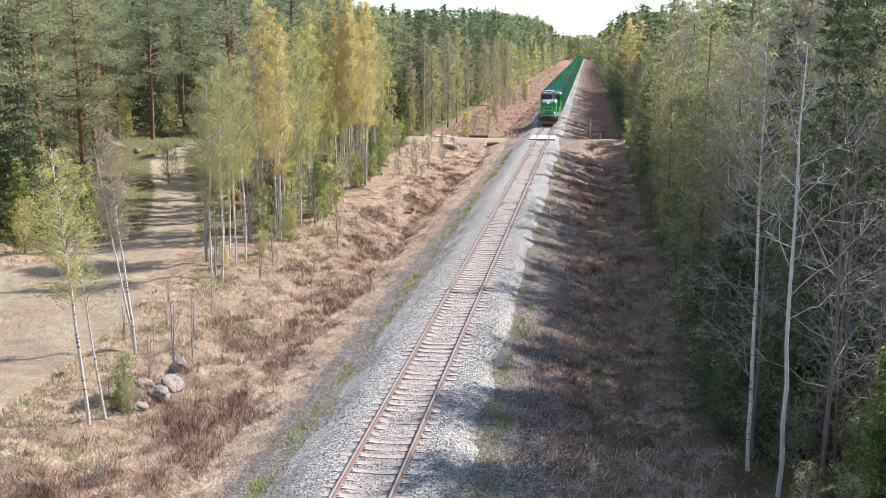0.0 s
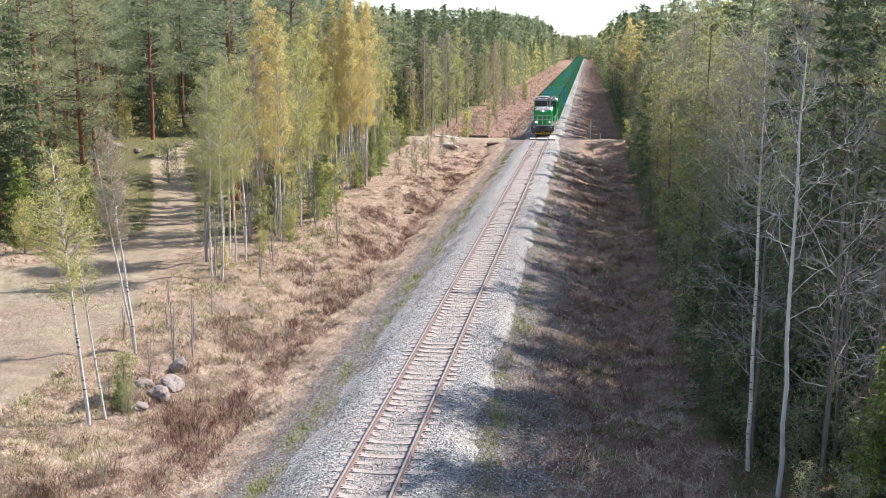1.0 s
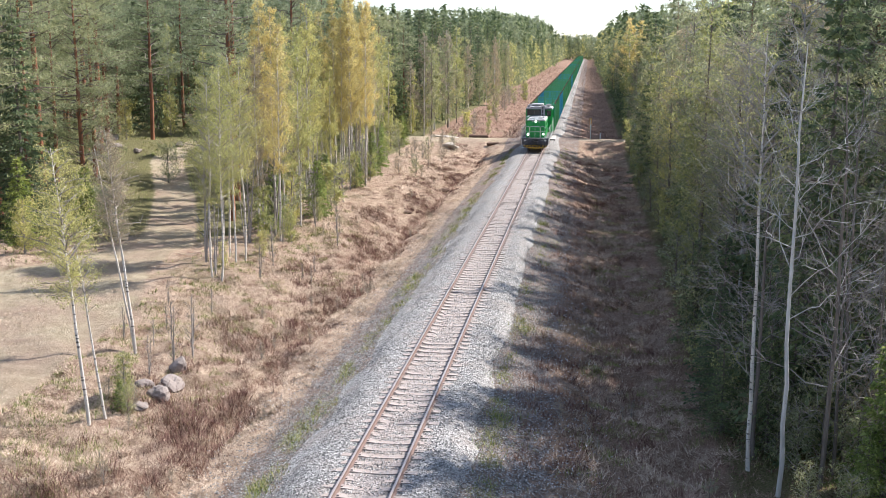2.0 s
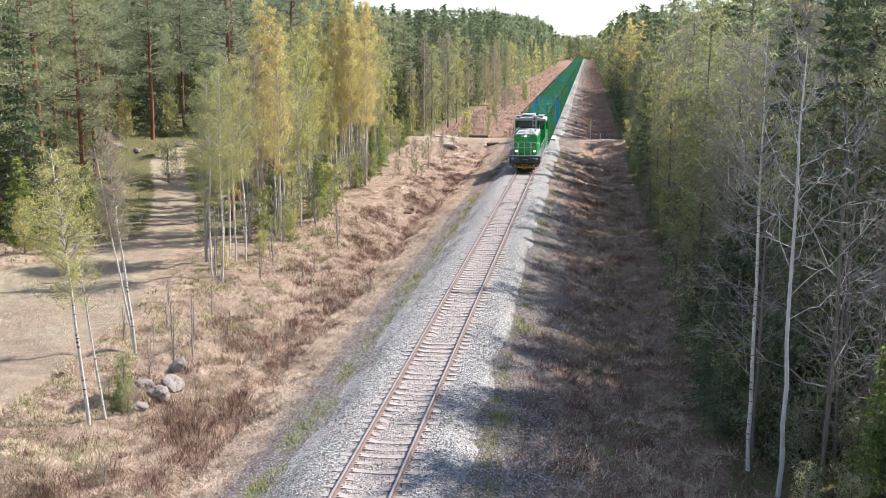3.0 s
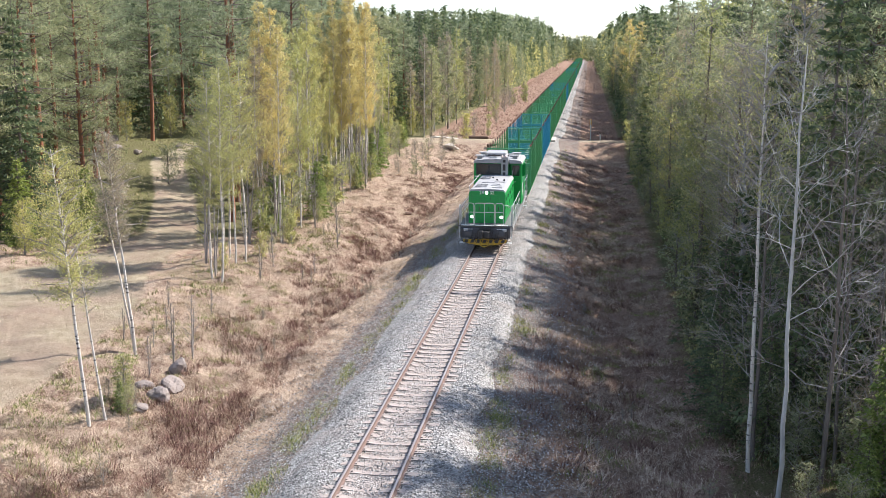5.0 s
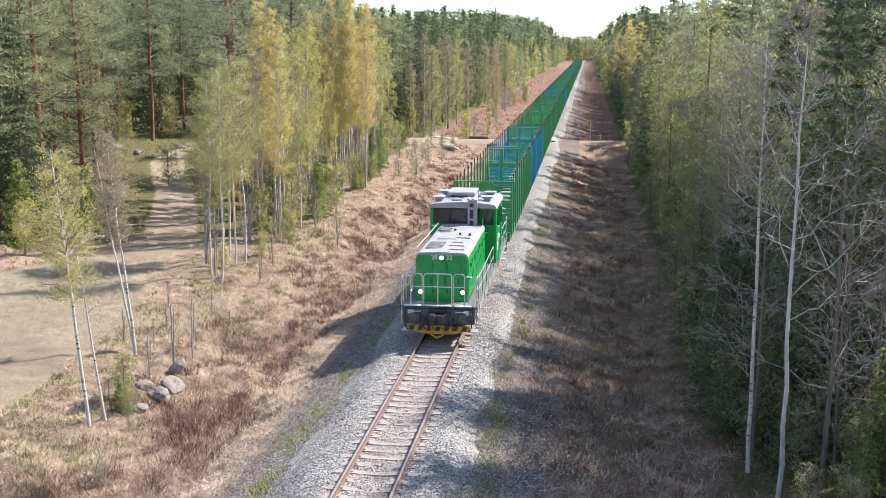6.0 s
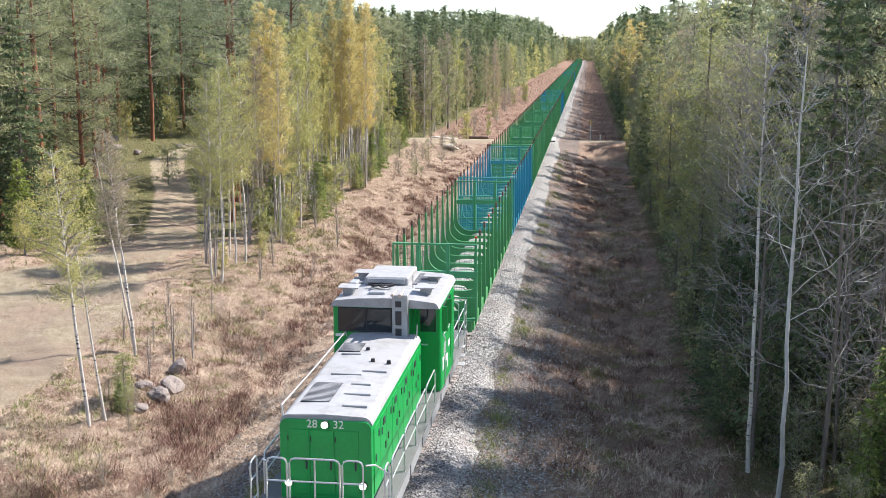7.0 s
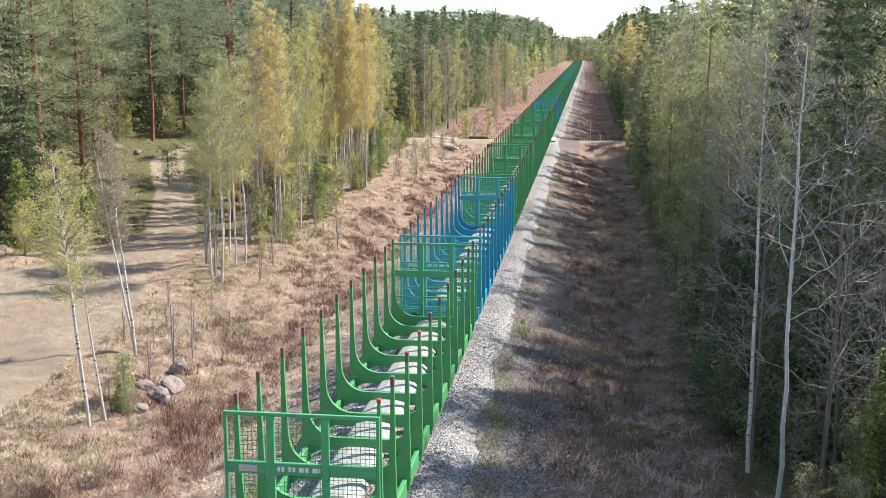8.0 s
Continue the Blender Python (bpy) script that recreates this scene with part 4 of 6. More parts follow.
def build_wagon(label, main, ends):
    w = thing("timber_wagon", label, "freight wagon", group="timber wagons of the train")
    bm = bmesh.new()
    box(bm, -0.28, 0.28, -0.3, WAGON + 0.3, 0.72, 1.12)
    part("centre_sill", bm, main, w, bevel=0.02)
    for s in (-1, 1):
        bm = bmesh.new()
        box(bm, s * 1.5 - 0.06, s * 1.5 + 0.06, 0.05, WAGON - 0.05, 0.86, 1.30)
        part("side_sill", bm, main, w, bevel=0.02)
    for y in (-0.12, WAGON):
        bm = bmesh.new()
        box(bm, -1.5, 1.5, y, y + 0.12, 0.82, 1.28)
        hd = part("headstock", bm, main, w, bevel=0.015)
        for x in (-0.98, 0.98):
            bm = bmesh.new()
            q = -0.6 if y < 0 else WAGON + 0.12
            cyl(bm, (x, 1.05), 0.09, "y", q, q + 0.48, 10)
            cyl(bm, (x, 1.05), 0.22, "y", -0.66 if y < 0 else WAGON + 0.60, -0.6 if y < 0 else WAGON + 0.66, 14)
            part("buffer", bm, M_DARK, hd)
    # the stanchion: one piece, swept up at both ends
    inner = [(1.535, 4.55), (1.51, 3.4), (1.475, 2.5)] + arc(0.70, 2.28, 0.76, 0, -88, 8)
    outer_r = [(1.60, 4.55), (1.62, 3.4), (1.63, 2.5), (1.64, 2.25), (1.64, 2.0), (1.65, 1.75), (1.65, 1.5), (1.65, 1.25), (1.60, 0.97), (1.45, 1.0), (1.2, 1.14), (0.70, 1.16)]
    inn_r = inner
    st = Soup()
    o, q = outer_r[:len(inn_r)], inn_r
    vv, ff = [], []
    ring = [(a, b) for a, b in zip(o, q)] + [((-a[0], a[1]), (-b[0], b[1])) for a, b in reversed(list(zip(o, q)))]
    for (a, b) in ring:
        vv += [(a[0], -0.055, a[1]), (b[0], -0.055, b[1]), (b[0], 0.055, b[1]), (a[0], 0.055, a[1])]
    for k in range(len(ring) - 1):
        for i in range(4):
            j = (i + 1) % 4
            ff.append((4 * k + i, 4 * k + j, 4 * k + 4 + j, 4 * k + 4 + i))
    ff += [(3, 2, 1, 0), tuple(4 * (len(ring) - 1) + i for i in range(4))]
    st.add(vv, ff)
    me = st.mesh("stanchion", main)
    for k, y in enumerate(STAKES):
        ob = link_mesh("stanchion", me, w, m=pose(0, y, 0))
        for side in (-1, 1):
            red = side > 0 and k in (0, 3)
            bm = bmesh.new()
            box(bm, min(side * 1.525, side * 1.61), max(side * 1.525, side * 1.61), -0.062, 0.062, 4.47 if red else 4.30, 4.56)
            part("tip", bm, M_RED if red else M_RAIL, ob, "red painted tip" if red else "bare rusty tip", bevel=0.01)
    # pale covers over the centre sill, one in each bay
    bm = bmesh.new()
    prism(bm, [(-0.64, 1.14), (0.64, 1.14), (0.64, 1.22), (0.52, 1.34), (0.26, 1.42), (-0.26, 1.42), (-0.52, 1.34), (-0.64, 1.22)], "y", -0.76, 0.76)
    for v in bm.verts:
        if v.co.z > 1.2:
            v.co.y *= 0.90 if v.co.z < 1.38 else 0.80
    me = bpy.data.meshes.new("bay_cover")
    bm.to_mesh(me)
    bm.free()
    me.materials.append(M_COVER)
    for a, b in zip(STAKES[:-1], STAKES[1:]):
        link_mesh("bay_cover", me, w, "pale rounded cover plate", pose(0, (a + b) / 2, 0))
    # end frames with wire mesh
    wire = Soup()
    for i in range(1, 34):
        x = -1.66 + 3.32 * i / 34
        wire.add([(x - 0.006, 0, 1.3), (x + 0.006, 0, 1.3), (x + 0.006, 0, 4.3), (x - 0.006, 0, 4.3), (x, 0.01, 1.3), (x, 0.01, 4.3)], [(0, 1, 2, 3), (1, 4, 5, 2), (4, 0, 3, 5)])
    for i in range(1, 30):
        z = 1.3 + 3.0 * i / 30
        wire.add([(-1.66, 0, z - 0.006), (1.66, 0, z - 0.006), (1.66, 0, z + 0.006), (-1.66, 0, z + 0.006), (-1.66, 0.01, z), (1.66, 0.01, z)], [(0, 1, 2, 3), (0, 4, 5, 1), (3, 2, 5, 4)])
    wire_me = wire.mesh("wire_mesh", ends)
    bm = bmesh.new()
    box(bm, -1.68, 1.68, -0.04, 0.04, 4.26, 4.34)
    for x0, x1 in ((-1.68, -1.61), (1.61, 1.68)):
        box(bm, x0, x1, -0.04, 0.04, 1.26, 4.26)
    for x0, x1 in ((-0.74, -0.58), (0.44, 0.60)):
        box(bm, x0, x1, -0.06, 0.06, 1.26, 4.26)
    for x0, x1 in ((-1.61, -0.74), (-0.58, 0.44), (0.60, 1.61)):
        box(bm, x0, x1, -0.05, 0.05, 2.98, 3.24)
        box(bm, x0, x1, -0.04, 0.04, 1.26, 1.36)
        box(bm, x0, x1, -0.02, 0.02, 2.14, 2.20)
    bmesh.ops.bevel(bm, geom=bm.edges[:], offset=0.008, segments=1, affect="EDGES")
    fme = bpy.data.meshes.new("end_frame")
    bm.to_mesh(fme)
    bm.free()
    fme.materials.append(ends)
    for y, turn in ((0.0, 0), (WAGON, 180)):
        e = link_mesh("end_frame", fme, w, "steel end frame filled with wire mesh", pose(0, y, 0, 0, 0, turn))
        link_mesh("wire_mesh", wire_me, e)
        bm = bmesh.new()
        box(bm, -1.36, -0.96, -0.056, -0.051, 3.03, 3.18)
        part("plate", bm, M_STEEL, e, "grey metal plate")
        for a, b in ((-0.52, -0.46), (-0.43, -0.37), (-0.28, -0.22), (-0.19, -0.13), (-0.05, 0.05), (0.08, 0.16), (0.24, 0.36), (0.38, 0.41)):
            bm = bmesh.new()
            box(bm, a, b, -0.056, -0.051, 3.06, 3.16)
            part("mark", bm, M_WHITE, e, "white painted mark")
    for yc in (2.6, WAGON - 2.6):
        bm = bmesh.new()
        for s in (-1, 1):
            prism(bm, [(yc - 1.3, 0.45), (yc - 0.5, 0.32), (yc + 0.5, 0.32), (yc + 1.3, 0.45), (yc + 1.3, 0.62), (yc + 0.5, 0.78), (yc - 0.5, 0.78), (yc - 1.3, 0.62)], "x",
                  s * 1.02 - 0.06, s * 1.02 + 0.06)
        box(bm, -1.0, 1.0, yc - 0.2, yc + 0.2, 0.45, 0.71)
        bg = part("bogie", bm, M_DARK, w, "dark steel bogie")
        for dy in (-0.9, 0.9):
            wheelset(bg, 0.46, yc + dy)
    return w


LOCO, LOCO_SETS = build_loco()
GREEN_WAGON = "green steel timber wagon, empty, with tall curved stanchions"
BLUE_WAGON = "blue steel timber wagon, empty, with teal mesh ends"
wagon_g = build_wagon(GREEN_WAGON, M_WGREEN, M_WMINT)
wagon_b = build_wagon(BLUE_WAGON, M_WBLUE, M_WTEAL)
FIRST, PITCH = 18.5, 22.4
TRAIN = [(LOCO, 0.0)]
used = {"g": False, "b": False}
for i in range(30):
    key = "b" if i in (1, 6, 13, 20) else "g"
    src = wagon_b if key == "b" else wagon_g
    ob = copy_thing(src, Matrix()) if used[key] else src
    used[key] = True
    TRAIN.append((ob, FIRST + PITCH * i))


def motions():
    """The train rolls towards the camera at a steady speed; the engine's wheels turn with it."""
    times = [k / 10 for k in range(81)]
    for ob, back in TRAIN:
        walk(ob, [(t, pose(0, HOOD0 - SPEED * t + back, 0)) for t in times])
    for ob, y in LOCO_SETS:
        walk(ob, [(k / 30, pose(0, y, 0.51, math.degrees(SPEED * k / 30 / 0.51) % 360, 0, 0)) for k in range(241)])


# ---- trees ----


def trunk_line(rng, h, n, sway, lean=(0, 0)):
    t = np.linspace(0, 1, n)
    p = np.stack([lean[0] * t * h, lean[1] * t * h, t * h], -1)
    p[:, :2] += np.cumsum(rng.normal(size=(n, 2)), axis=0) * sway * h / n * (t > 0)[:, None]
    return t, p


def broadleaf(seed, h, r0, begin, spread, limbs, leaves, size, leaf, bark_mat, rise=0.9, sway=0.03, fork=False, lean=(0, 0), low=0.25):
    """Birch, aspen or alder in spring: slender stem, many thin limbs and a loose veil of small leaves."""
    rng = np.random.default_rng(seed)
    t, p = trunk_line(rng, h, 12, sway, lean)
    s = Soup()
    s.add(*tube_arrays(p, r0 * (1 - t) ** 0.8 + 0.012, 8))
    if fork:
        q = p.copy()
        q[:, 0] += 0.07 * h * t * rng.choice([-1, 1])
        q[:, 1] += 0.04 * h * t
        s.add(*tube_arrays(q * np.array([1, 1, 0.92]), 0.75 * r0 * (1 - t) ** 0.8 + 0.012, 7))
    trunk = s.mesh("trunk", bark_mat, True)
    b, at, al = Soup(), [], []
    for i in range(limbs):
        u = begin + (1 - begin) * (i + rng.random()) / limbs * 0.98
        k = (u - begin) / (1 - begin)
        length = spread * h * (low + (1 - low) * math.sin(math.pi * min(1, k ** 0.75 * 0.93 + 0.07))) * rng.uniform(0.6, 1.25)
        base = np.array([np.interp(u, t, p[:, a]) for a in range(3)])
        az = 2.4 * i + rng.normal() * 0.5
        d = np.array([math.cos(az), math.sin(az), rise * rng.uniform(0.6, 1.4)])
        d /= np.linalg.norm(d)
        w = np.linspace(0, 1, 4)
        line = base + d * (w * length)[:, None]
        line[:, 2] -= 0.16 * length * w ** 2
        line[1:] += rng.normal(size=(3, 3)) * 0.05 * length
        b.add(*tube_arrays(line, (0.10 * r0 + 0.012 * length) * (1 - w) + 0.006, 3))
        e = max(4, int(length * 3.8))
        g = rng.uniform(0.2, 1, e)
        c = np.stack([np.interp(g, w, line[:, a]) for a in range(3)], -1)
        dd = d * 0.65 + rng.normal(size=(e, 3)) * 0.5
        dd[:, 2] -= 0.15
        ln = rng.uniform(0.15, 0.5, (e, 1)) * length * 0.8
        sd = np.cross(dd, rng.normal(size=(e, 3)))
        sd /= np.linalg.norm(sd, axis=1)[:, None] + 1e-9
        b.tris(np.stack([c - sd * 0.009, c + sd * 0.009, c + dd * ln], 1))
        m = int(leaves / limbs * length / (spread * h * 0.75) * rng.choice([0.35, 0.8, 1.2, 1.6]))
        if m:
            k = rng.integers(0, e, m)
            q = c[k] + dd[k] * ln[k] * rng.uniform(0.1, 1.15, (m, 1))
            q += rng.normal(size=(m, 3)) * (0.05 + 0.05 * length)
            q[:, 2] -= np.abs(rng.normal(size=m)) * 0.06 * length
            at.append(q)
    limb = b.mesh("branching", M_TWIG if bark_mat is not M_GREYBARK else M_GREYBARK, False)
    c = np.concatenate(at) if leaves else None
    parts = [("trunk", trunk), ("branching", limb)]
    if leaves:
        k = Soup()
        k.tris(sprays(rng, c, size * 0.72, up=-0.7, stretch=2.5))
        parts.append(("crown", k.mesh("crown", leaf)))
    return parts


def pine(seed, h, r0, begin=0.30, pads=80, per=72, size=0.052, spread=0.17):
    rng = np.random.default_rng(seed)
    t, p = trunk_line(rng, h, 10, 0.02)
    s = Soup()
    s.add(*tube_arrays(p, r0 * (1 - t) ** 0.7 + 0.02, 9))
    b, leaves = Soup(), []
    for i in range(pads):
        u = begin + (0.99 - begin) * (i + rng.random()) / pads
        k = (u - begin) / (1 - begin)
        length = spread * h * (0.35 + 0.65 * math.sin(math.pi * min(1, 0.25 + 0.75 * k ** 0.9))) * rng.uniform(0.5, 1.3)
        base = np.array([np.interp(u, t, p[:, a]) for a in range(3)])
        az = 2.4 * i + rng.normal() * 0.6
        d = np.array([math.cos(az), math.sin(az), rng.uniform(0.0, 0.55)])
        w = np.linspace(0, 1, 4)
        line = base + d * (w * length)[:, None]
        line[1:] += rng.normal(size=(3, 3)) * 0.05 * length
        b.add(*tube_arrays(line, 0.05 * (1 - w) + 0.01, 3))
        tip = line[-1]
        m = int(per * (0.6 + 0.8 * rng.random()))
        g = rng.normal(size=(m, 3)) * np.array([0.34, 0.34, 0.11]) * (0.5 + 0.33 * length)
        leaves.append(tip - d * 0.25 * length + g)
        m2 = m // 3
        g = rng.uniform(0.35, 0.9, m2)
        c = np.stack([np.interp(g, w, line[:, a]) for a in range(3)], -1)
        leaves.append(c + rng.normal(size=(m2, 3)) * np.array([0.25, 0.25, 0.12]))
    for i in range(10):
        u = begin * rng.uniform(0.5, 1.0)
        az = rng.uniform(0, 6.28)
        base = np.array([np.interp(u, t, p[:, a]) for a in range(3)])
        d = np.array([math.cos(az), math.sin(az), rng.uniform(-0.3, 0.3)])
        w = np.linspace(0, 1, 3)
        b.add(*tube_arrays(base + d * (w * rng.uniform(0.6, 1.8))[:, None], 0.03 * (1 - w) + 0.006, 4))
    k = Soup()
    k.tris(sprays(rng, np.concatenate(leaves), size, up=0.35, stretch=6.0))
    return [("trunk", s.mesh("trunk", M_PINEBARK, True)), ("branching", b.mesh("branching", M_DARKBARK)), ("crown", k.mesh("crown", L_PINE))]


def spruce(seed, h, r0, begin=0.06, whorls=26, per=9, sprigs=30, size=0.16, spread=0.17, leaf=None):
    rng = np.random.default_rng(seed)
    t, p = trunk_line(rng, h, 8, 0.008)
    s = Soup()
    s.add(*tube_arrays(p, r0 * (1 - t) + 0.012, 7))
    b, at, along = Soup(), [], []
    for i in range(whorls):
        u = begin + (0.985 - begin) * i / whorls
        length = spread * h * (1 - (u - begin) / (1 - begin)) ** 0.85 + 0.12
        for j in range(per):
            az = 6.283 * (j + rng.random() * 0.7) / per + i
            ln = length * rng.uniform(0.65, 1.2)
            d = np.array([math.cos(az), math.sin(az), 0.0])
            w = np.linspace(0, 1, 4)
            base = np.array([np.interp(u, t, p[:, a]) for a in range(3)]) + np.array([0, 0, rng.normal() * 0.08])
            line = base + d * (w * ln)[:, None]
            line[:, 2] += ln * (-0.42 * w + 0.22 * w ** 2) if u < 0.75 else ln * 0.25 * w
            b.tris(np.array([[line[0] + (0, 0, 0.02), line[0] - (0, 0, 0.02), line[-1]]]))
            m = max(4, int(sprigs * ln / (spread * h * 0.6)))
            g = rng.uniform(0.12, 1.0, m)
            c = np.stack([np.interp(g, w, line[:, a]) for a in range(3)], -1)
            side = np.array([-d[1], d[0], 0]) * rng.normal(size=(m, 1)) * (0.20 * ln * (1.1 - g))[:, None]
            c = c + side + np.array([0, 0, -1.0]) * (np.abs(rng.normal(size=m)) * 0.09)[:, None]
            at.append(c)
            along.append(np.repeat((d * 0.9 + np.array([0, 0, -0.35]))[None], m, 0))
    k = Soup()
    k.tris(sprays(rng, np.concatenate(at), size, along=np.concatenate(along), stretch=1.9))
    return [("trunk", s.mesh("trunk", M_DARKBARK, True)), ("branching", b.mesh("branching", M_DARKBARK)), ("crown", k.mesh("crown", leaf or L_SPRUCE))]


def bare(seed, h, r0, begin=0.3, limbs=26, spread=0.26, mat=None, lean=(0, 0), stout=0.26):
    """A leafless pale tree with forked, wriggling limbs."""
    rng = np.random.default_rng(seed)
    t, p = trunk_line(rng, h, 12, 0.03, lean)
    s = Soup()
    s.add(*tube_arrays(p, r0 * (1 - t) ** 0.75 + 0.012, 8))
    b = Soup()

    def limb(base, d, length, r, depth):
        w = np.linspace(0, 1, 6)
        line = base + d * (w * length)[:, None]
        line[1:] += np.cumsum(rng.normal(size=(5, 3)) * 0.07 * length, axis=0)
        line[:, 2] += 0.12 * length * w ** 2
        b.add(*tube_arrays(line[:: 1 if depth == 0 else 2] if depth < 2 else line[[0, 5]], (r * (1 - 0.85 * w) + 0.003)[:: 1 if depth == 0 else 2] if depth < 2 else [r + 0.003, 0.002], 4 if depth == 0 else 3))
        if depth < 2:
            for _ in range(5 if depth == 0 else 3):
                k = rng.integers(2, 6)
                nd = d * 0.8 + rng.normal(size=3) * 0.5
                limb(line[k], nd / np.linalg.norm(nd), length * rng.uniform(0.3, 0.6), r * 0.5, depth + 1)

    for i in range(limbs):
        u = begin + (1 - begin) * (i + rng.random()) / limbs * 0.97
        az = 2.4 * i + rng.normal() * 0.5
        d = np.array([math.cos(az), math.sin(az), rng.uniform(0.3, 1.1)])
        d /= np.linalg.norm(d)
        limb(np.array([np.interp(u, t, p[:, a]) for a in range(3)]), d, spread * h * (1.1 - u) * rng.uniform(0.5, 1.2) + 0.4, r0 * stout * (1.2 - u), 0)
    return [("trunk", s.mesh("trunk", mat or M_GREYBARK, True)), ("branching", b.mesh("branching", M_PALEBARK if mat is M_PALEBARK else M_TWIG))]


def plant(name, label, category, parts, x, y, turn=0.0, scale=1.0, group=""):
    e = thing(name, label, category, pose(x, y, float(ground_z(x, y)) - 0.2 * min(1.0, scale), 0, 0, turn), group)
    e.scale = (scale, scale, scale)
    for key, me in parts:
        ob = link_mesh(key, me, e)
        if key == "branching":
            tagged(ob, kind="stuff")
    return e


BIRCH = "birch with white stem and fresh yellow-green leaves"
near_birches = [broadleaf(11, 9.9, 0.06, 0.46, 0.175, 60, 11500, 0.040, L_BIRCH, M_BIRCHBARK, 0.7, 0.02, lean=(-0.085, 0)),
                broadleaf(12, 9.8, 0.062, 0.50, 0.14, 60, 9500, 0.040, L_BUD, M_BIRCHBARK, 0.8, 0.025, True, (-0.09, 0)),
                broadleaf(13, 12.2, 0.055, 0.36, 0.15, 64, 7000, 0.056, L_BIRCH, M_BIRCHBARK, 0.9),
                broadleaf(14, 11.5, 0.05, 0.38, 0.16, 60, 6400, 0.056, L_BIRCH, M_BIRCHBARK, 0.9, 0.04)]
plant("birch_tree", "thin birch with white stem and sparse yellow-green leaves", "tree", near_birches[0], -11.2, 35.0, 0)
plant("birch_tree", "thin birch stem leaning beside another birch", "tree", broadleaf(15, 6.4, 0.042, 0.62, 0.14, 18, 500, 0.035, L_BIRCH, M_BIRCHBARK, 0.9, 0.02, lean=(-0.12, 0)), -10.85, 35.6, 0, 1.0)
plant("birch_tree", "forked birch with white stem and brownish buds", "tree", near_birches[1], -13.0, 43.4, 0)
for i, (x, y, v, s) in enumerate(((-14.7, 58.2, 3, 0.98), (-14.0, 57.6, 2, 0.95), (-14.6, 62.0, 2, 1.0), (-14.3, 63.0, 3, 1.05), (-15.3, 62.4, 3, 1.0), (-15.6, 64.0, 2, 1.02), (-16.4, 62.8, 3, 0.93))):
    plant("birch_tree", BIRCH, "tree", near_birches[v], x, y, 67 * i, s, "birches at the end of the clearing")

mid_birches = [broadleaf(21, 16.5, 0.075, 0.24, 0.115, 66, 7400, 0.080, L_BIRCH, M_BIRCHBARK, 1.3, 0.02),
               broadleaf(22, 17.0, 0.075, 0.30, 0.105, 76, 8800, 0.072, L_GOLD, M_BIRCHBARK, 1.3, 0.02),
               broadleaf(23, 15.0, 0.07, 0.22, 0.12, 58, 6200, 0.095, L_BIRCH, M_BIRCHBARK, 1.2, 0.025),
               broadleaf(24, 14.0, 0.07, 0.2, 0.13, 60, 6000, 0.085, L_BUD, M_BIRCHBARK, 1.1, 0.025)]
olives = [broadleaf(31, 14.5, 0.13, 0.15, 0.16, 64, 6300, 0.105, L_OLIVE, M_DARKBARK, 0.8, 0.03, low=0.55),
          broadleaf(32, 16.0, 0.14, 0.16, 0.15, 70, 6800, 0.105, L_OLIVE, M_DARKBARK, 0.9, 0.03, low=0.5),
          broadleaf(33, 15.0, 0.12, 0.10, 0.14, 64, 6500, 0.08, L_BUD, M_GREYBARK, 1.0, 0.03, low=0.4),
          broadleaf(34, 15.5, 0.12, 0.10, 0.14, 60, 5600, 0.095, L_BIRCH, M_DARKBARK, 1.0, 0.03, low=0.4)]
near_olives = [broadleaf(35, 14.0, 0.12, 0.24, 0.16, 80, 10500, 0.062, L_OLIVE, M_DARKBARK, 0.8, 0.03, low=0.6),
               broadleaf(36, 15.0, 0.10, 0.28, 0.15, 80, 8000, 0.05, L_BUD, M_GREYBARK, 1.0, 0.03, low=0.45)]
pines = [pine(41, 20.0, 0.20), pine(42, 22.0, 0.22, 0.33, 90), pine(43, 17.0, 0.18, 0.18, 85)]
spruces = [spruce(51, 17.0, 0.16), spruce(52, 20.0, 0.18, whorls=30), spruce(53, 12.0, 0.12, whorls=22)]
young = [spruce(54, 3.2, 0.04, 0.02, 16, 8, 16, 0.075, 0.26, L_YOUNG), spruce(55, 6.0, 0.07, 0.02, 20, 9, 22, 0.10, 0.24, L_YOUNG)]
bares = [bare(61, 14.3, 0.070, 0.40, 18, 0.36, M_PALEBARK, (0.012, 0), 0.30), bare(62, 14.0, 0.078, 0.25, 32, 0.26, M_DARKBARK), bare(63, 12.0, 0.07, 0.2, 28, 0.28, M_DARKBARK)]
aspens = [broadleaf(64, 14.6, 0.068, 0.60, 0.17, 34, 3000, 0.045, L_BIRCH, M_BIRCHBARK, 0.9, 0.02)]
bushes = [broadleaf(71, 2.6, 0.03, 0.03, 0.34, 34, 1500, 0.06, L_OLIVE, M_DARKBARK, 0.9, 0.04, low=0.8),
          broadleaf(72, 2.2, 0.03, 0.03, 0.34, 34, 1500, 0.06, L_BIRCH, M_TWIG, 1.2, 0.04, low=0.8),
          broadleaf(75, 2.4, 0.03, 0.03, 0.36, 40, 1300, 0.06, L_BUD, M_TWIG, 1.1, 0.05, low=0.9)]
low_bushes = [broadleaf(76, 2.4, 0.03, 0.03, 0.36, 18, 360, 0.075, L_OLIVE, M_DARKBARK, 0.9, 0.05, low=0.9), broadleaf(77, 2.2, 0.03, 0.03, 0.34, 20, 460, 0.10, L_BIRCH, M_TWIG, 1.2, 0.04, low=0.8),
              broadleaf(78, 2.4, 0.03, 0.03, 0.36, 22, 320, 0.075, L_BUD, M_TWIG, 1.1, 0.05, low=0.9)]
